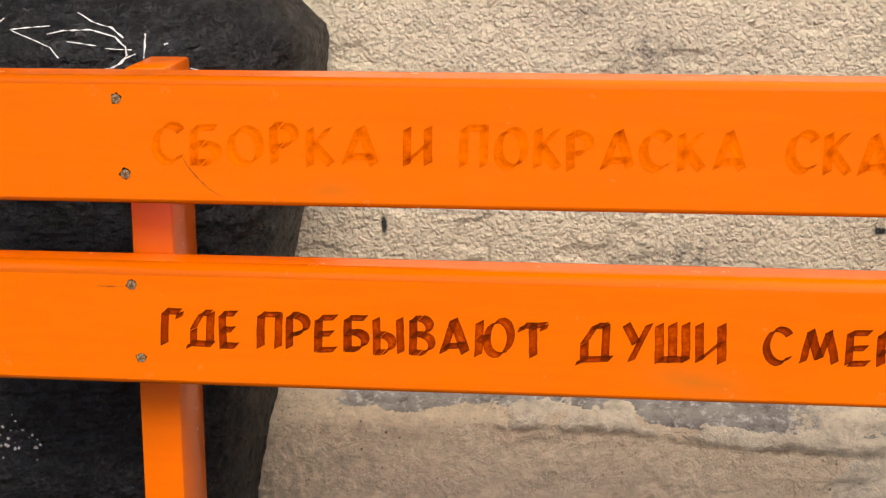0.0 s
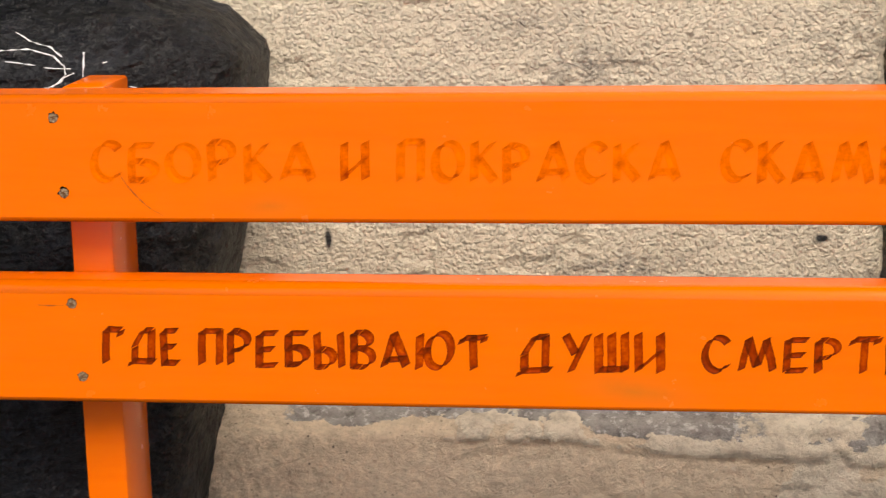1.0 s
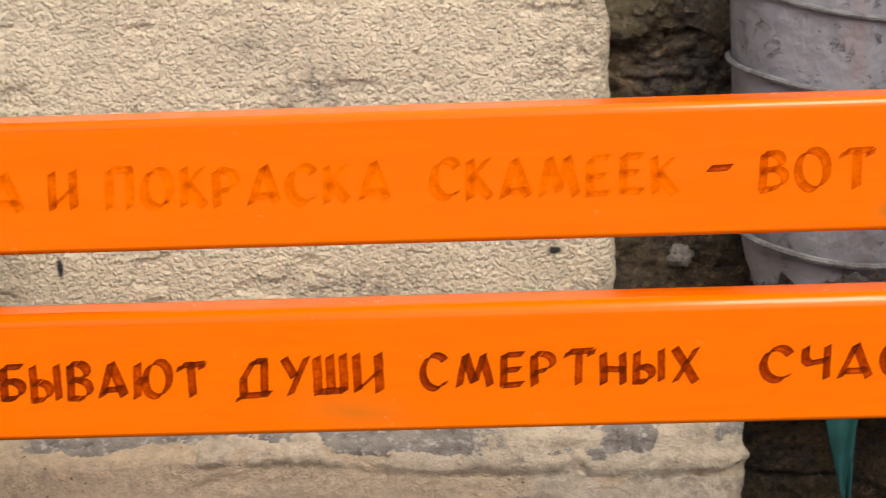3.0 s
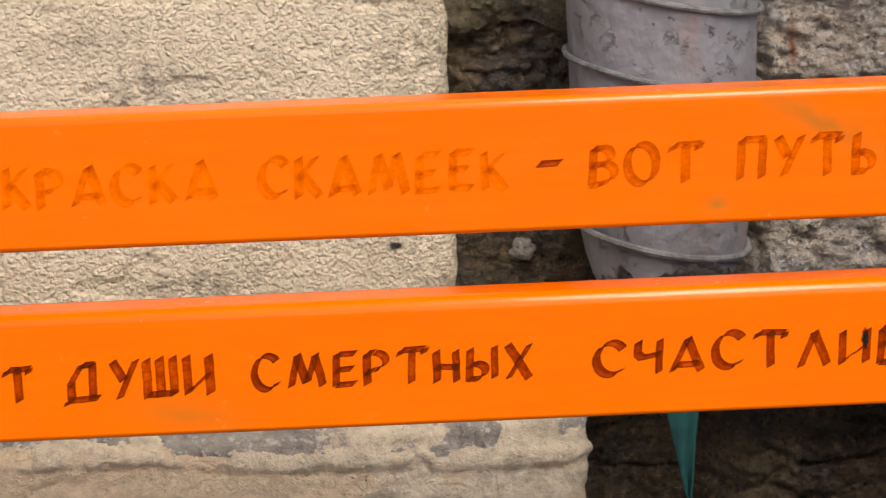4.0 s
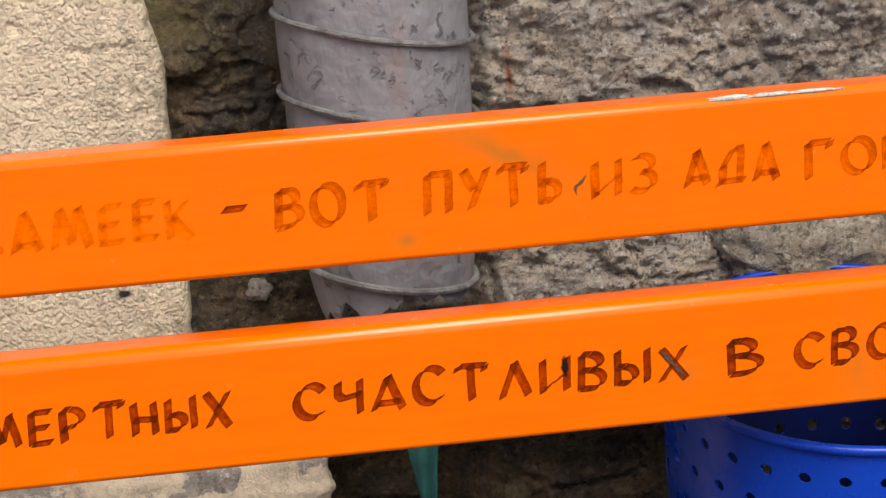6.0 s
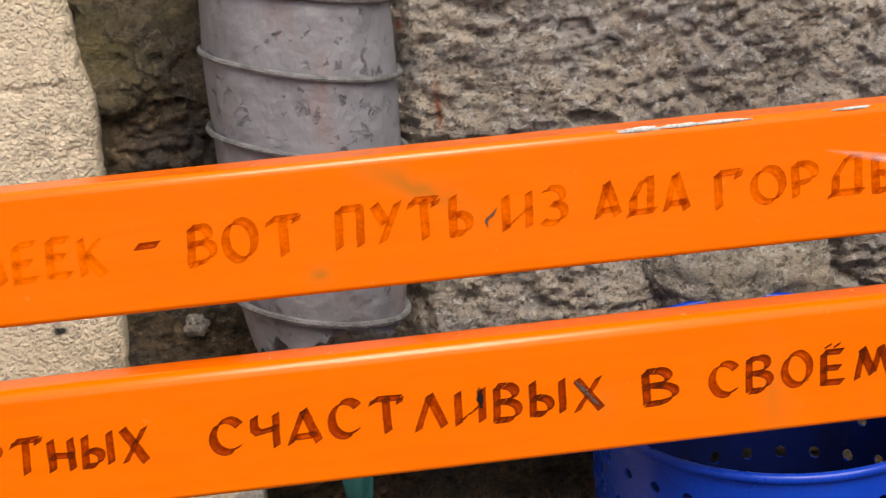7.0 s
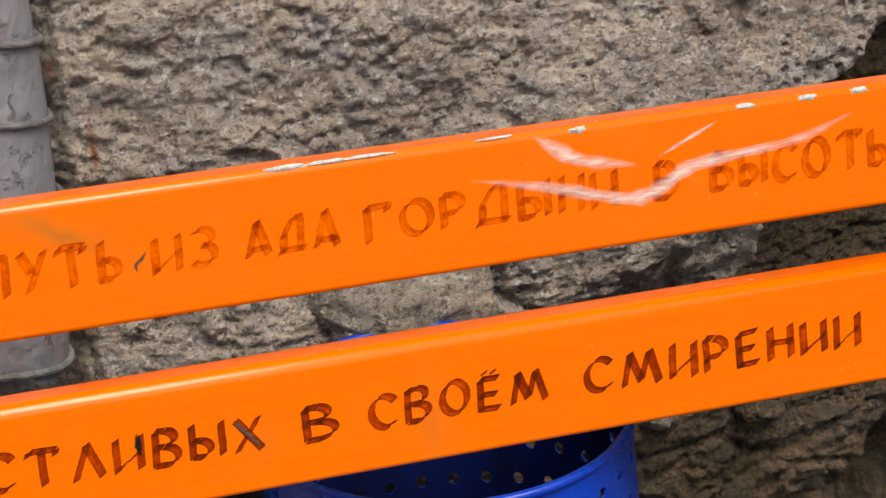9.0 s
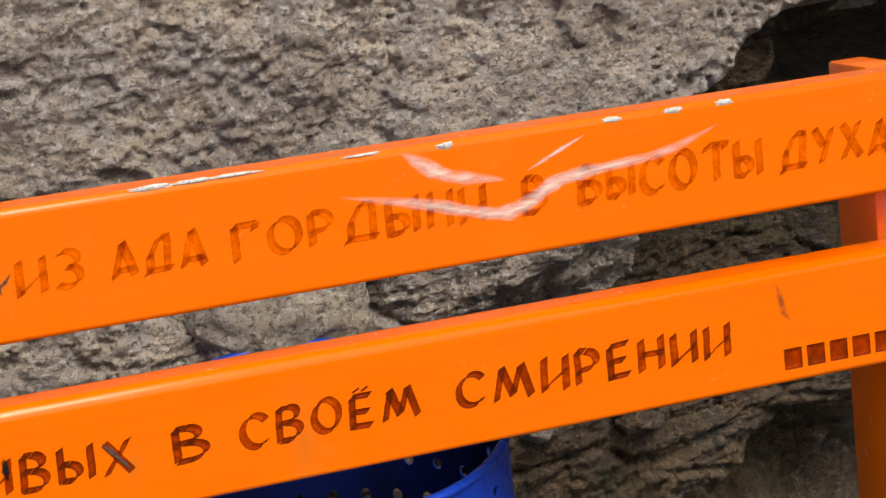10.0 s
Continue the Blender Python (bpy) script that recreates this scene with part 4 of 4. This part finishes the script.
    out.materials.append(mat)
    ob = part(name, out, None, bench, label)
    for g in range(len(letters)):
        table, polys = {}, []
        for t, o in zip(tris, owner):
            if o == g:
                polys.append([table.setdefault(i, len(table)) for i in (t if (flat[t[1]] - flat[t[0]]).cross(flat[t[2]] - flat[t[0]]) > 0 else t[::-1])])
        if polys:
            me = bpy.data.meshes.new("carved_letter")
            me.from_pydata([(flat[i].x, fall[i] - 0.0001, flat[i].y) for i in table], [], polys)
            me.attributes.new("burn", "FLOAT", "POINT").data.foreach_set("value", [burn[i] for i in table])
            me.materials.append(M_BURNT)
            part("carved_letter", me, None, ob)
    return ob


FAINT, WORN, STRONG = 0.06, 0.22, 0.52
T0, TH, L0, LH = 0.2205, 0.039, 0.0400, 0.0365
top = slat("slat", 0.1803, 0.3035, 0.008, [
    ("СБОРКА", 0.0675, 0.2856, T0, TH, FAINT), ("И", 0.3111, 0.3362, T0, TH, 0.17),
    ("ПОКРАСКА", 0.3639, 0.6264, T0, TH, FAINT), ("СКАМЕЕК", 0.6622, 0.8902, T0, TH, 0.07), ("–", 0.9146, 0.9409, T0 + 0.002, TH, 0.42),
    ("ВОТ", 0.962, 1.0664, T0, TH, WORN), ("ПУТЬ", 1.0975, 1.2233, T0 + 0.001, TH, WORN),
    ("ИЗ", 1.2518, 1.3127, T0 + 0.002, TH - 0.003, WORN), ("АДА", 1.3362, 1.4258, T0 + 0.003, TH - 0.003, WORN),
    ("ГОРДЫНИ", 1.4516, 1.7009, T0 + 0.001, TH - 0.003, WORN), ("В", 1.7363, 1.7619, T0 - 0.001, TH, WORN),
    ("ВЫСОТЫ", 1.7954, 1.9942, T0, TH, WORN), ("ДУХА", 2.0127, 2.1408, T0, TH, WORN),
], [], M_SLAT_TOP, "upper orange slat with faint painted-over carved letters", 5)
low = slat("slat", 0.0, 0.1215, 0.012, [
    ("ГДЕ", 0.0688, 0.1475, L0, LH, STRONG), ("ПРЕБЫВАЮТ", 0.1647, 0.4467, L0, LH, STRONG),
    ("ДУШИ", 0.4723, 0.6113, L0 - 0.002, LH + 0.002, STRONG), ("СМЕРТНЫХ", 0.6469, 0.906, L0 + 0.001, LH - 0.002, STRONG),
    ("СЧАСТЛИВЫХ", 0.9625, 1.3324, L0 + 0.001, LH - 0.001, STRONG), ("В", 1.3705, 1.4044, L0, LH, STRONG),
    ("СВОЁМ", 1.4336, 1.6121, L0 + 0.001, LH - 0.002, STRONG), ("СМИРЕНИИ", 1.649, 1.9433, L0, LH, STRONG),
], [(2.0024 + 0.0262 * k, 2.0226 + 0.0262 * k, 0.0140, 0.036) for k in range(5)], M_SLAT_LOW, "lower orange slat with dark carved letters", 6)
for ob in (top, low):
    ob.location.z = Z

for x in (0.026, 2.148):
    bm = block(x, x + 0.043, THICK + 0.0005, THICK + 0.0855, -BASE, 0.304, 0.004, 2)
    post = part("post", bm, M_POST, bench)
    post.location.z = Z


def screw(x, z, parent):
    """A countersunk cross-head screw in a slightly torn hole."""
    bm = bmesh.new()
    bmesh.ops.create_cone(bm, cap_ends=True, segments=20, radius1=0.0052, radius2=0.0044, depth=0.0018)
    for v in bm.verts:
        v.co = (x + v.co.x, 0.0002 - v.co.z, z + v.co.y)
    part("screw", bm, M_SCREW, parent, "rusty cross-head screw")
    bm = bmesh.new()
    bmesh.ops.create_circle(bm, cap_ends=True, segments=28, radius=1)
    for v in bm.verts:
        k = 0.0048 * (1 + 0.7 * noise.noise((v.co.x * 2.2, v.co.y * 2.2, x * 70 + z * 90)))
        v.co = (x + v.co.x * k, -0.0004, z + v.co.y * k + 0.0006)
    bmesh.ops.solidify(bm, geom=bm.faces[:], thickness=0.0003)
    part("screw_hole", bm, M_RUST, parent, "dark torn hole edge round the screw")
    bm = bmesh.new()
    for a in (0.4, 0.4 + math.pi / 2):
        me = bpy.data.meshes.new("slot")
        b = block(-0.0024, 0.0024, -0.0009, 0.0003, -0.0005, 0.0005)
        bmesh.ops.rotate(b, verts=b.verts, matrix=Matrix.Rotation(a, 3, "Y"))
        bmesh.ops.translate(b, verts=b.verts, vec=(x, -0.0002, z))
        b.to_mesh(me)
        b.free()
        bm.from_mesh(me)
        bpy.data.meshes.remove(me)
    part("screw_slot", bm, M_RUST, parent)


for x, z, host in ((0.035, 0.2817, top), (0.0409, 0.2092, top), (0.0413, 0.0999, low), (0.0477, 0.0266, low)):
    screw(x, z, host)


def smear(knots, width, y, parent, mat, name, label):
    """A thin tapering streak lying on the face, along a smooth line through the knots."""
    pts = []
    k = [Vector(q) for q in knots]
    k = [2 * k[0] - k[1]] + k + [2 * k[-1] - k[-2]]
    for i in range(1, len(k) - 2):
        for j in range(14):
            t = j / 14
            pts.append(0.5 * (2 * k[i] + (k[i + 1] - k[i - 1]) * t + (2 * k[i - 1] - 5 * k[i] + 4 * k[i + 1] - k[i + 2]) * t * t + (3 * k[i] - k[i - 1] - 3 * k[i + 1] + k[i + 2]) * t ** 3))
    verts, faces, wear, n, lanes = [], [], [], len(pts), 7
    for i, q in enumerate(pts):
        way = (pts[min(i + 1, n - 1)] - pts[max(i - 1, 0)]).normalized()
        ease = math.sin(math.pi * (i + 0.6) / (n + 0.2)) ** 0.6
        w = width * ease * (0.9 + 0.5 * noise.noise((i * 0.2, width * 900, 1)))
        for j in range(lanes):
            k = 2 * j / (lanes - 1) - 1
            verts.append((q.x - way.y * w * k / 2, y, q.y + way.x * w * k / 2))
            wear.append(ease * max(0.0, 1 - abs(k)) ** 0.8)
    for i in range(n - 1):
        for j in range(lanes - 1):
            a = i * lanes + j
            faces.append((a, a + lanes, a + lanes + 1, a + 1))
    me = bpy.data.meshes.new(name)
    me.from_pydata(verts, [], faces)
    me.attributes.new("wear", "FLOAT", "POINT").data.foreach_set("value", wear)
    me.materials.append(mat)
    return part(name, me, None, parent, label)


smear([(1.557, 0.2656), (1.6386, 0.2461), (1.711, 0.2257), (1.745, 0.232), (1.7835, 0.2494), (1.886, 0.259), (1.9555, 0.280)], 0.019, -0.0005, top, M_SCUFF, "scuff", "white rubbed scuff on orange paint")
smear([(1.6224, 0.298), (1.645, 0.282), (1.6696, 0.2687), (1.7257, 0.2567)], 0.019, -0.0005, top, M_SCUFF, "scuff", "white rubbed scuff on orange paint")
smear([(1.745, 0.262), (1.78, 0.277), (1.8113, 0.2899)], 0.005, -0.0005, top, M_SCUFF, "scuff", "white rubbed scuff on orange paint")
smear([(1.2375, 0.2255), (1.2365, 0.233), (1.2425, 0.238), (1.248, 0.2457)], 0.0036, -0.0004, top, M_GREY_MARK, "scratch", "dark curved scratch")
smear([(1.9985, 0.108), (2.003, 0.09), (2.006, 0.075), (2.0139, 0.0634)], 0.010, -0.0004, low, M_SMUDGE, "smudge", "faint brown smudge")
smear([(1.2160, 0.0765), (1.2165, 0.066), (1.2170, 0.0545)], 0.0085, -0.0005, low, M_BLACK_MARK, "mark", "short black mark over a letter")
smear([(1.3055, 0.0735), (1.318, 0.058), (1.3295, 0.0435)], 0.0062, -0.0005, low, M_GREY_MARK, "mark", "grey mark over a letter")
smear([(0.095, 0.231), (0.105, 0.215), (0.122, 0.197), (0.140, 0.186)], 0.0022, -0.0004, top, M_SMUDGE, "scratch", "thin dark scratch")
smear([(0.005, 0.0985), (0.02, 0.098), (0.036, 0.0985)], 0.0022, -0.0004, low, M_SMUDGE, "scratch", "thin dark scratch")


def chip(x, z, y, rx, rz, parent, seed):
    """A shallow bare chip on the rounded upper edge."""
    bm = bmesh.new()
    bmesh.ops.create_icosphere(bm, subdivisions=3, radius=1)
    for v in bm.verts:
        k = 1 + 0.7 * noise.noise(v.co * 1.8 + Vector((seed, 0, 0)))
        v.co = (x + v.co.x * rx * k, y + v.co.y * 0.0022, z + v.co.z * rz * k)
    part("paint_chip", bm, M_CHIP, parent, "bare pale chip in the paint")


for k, (x, rx) in enumerate(((1.667, 0.008), (1.8377, 0.007), (1.9038, 0.009), (1.9572, 0.008))):
    chip(x, 0.2985, 0.0012, rx * 1.1, 0.0031, top, 7 * k)
for k, (x, rx) in enumerate(((1.382, 0.021), (1.425, 0.022), (1.462, 0.024), (1.585, 0.016))):
    chip(x, 0.3018, 0.0022, rx, 0.0024 - 0.0003 * k, top, 3 + 5 * k)
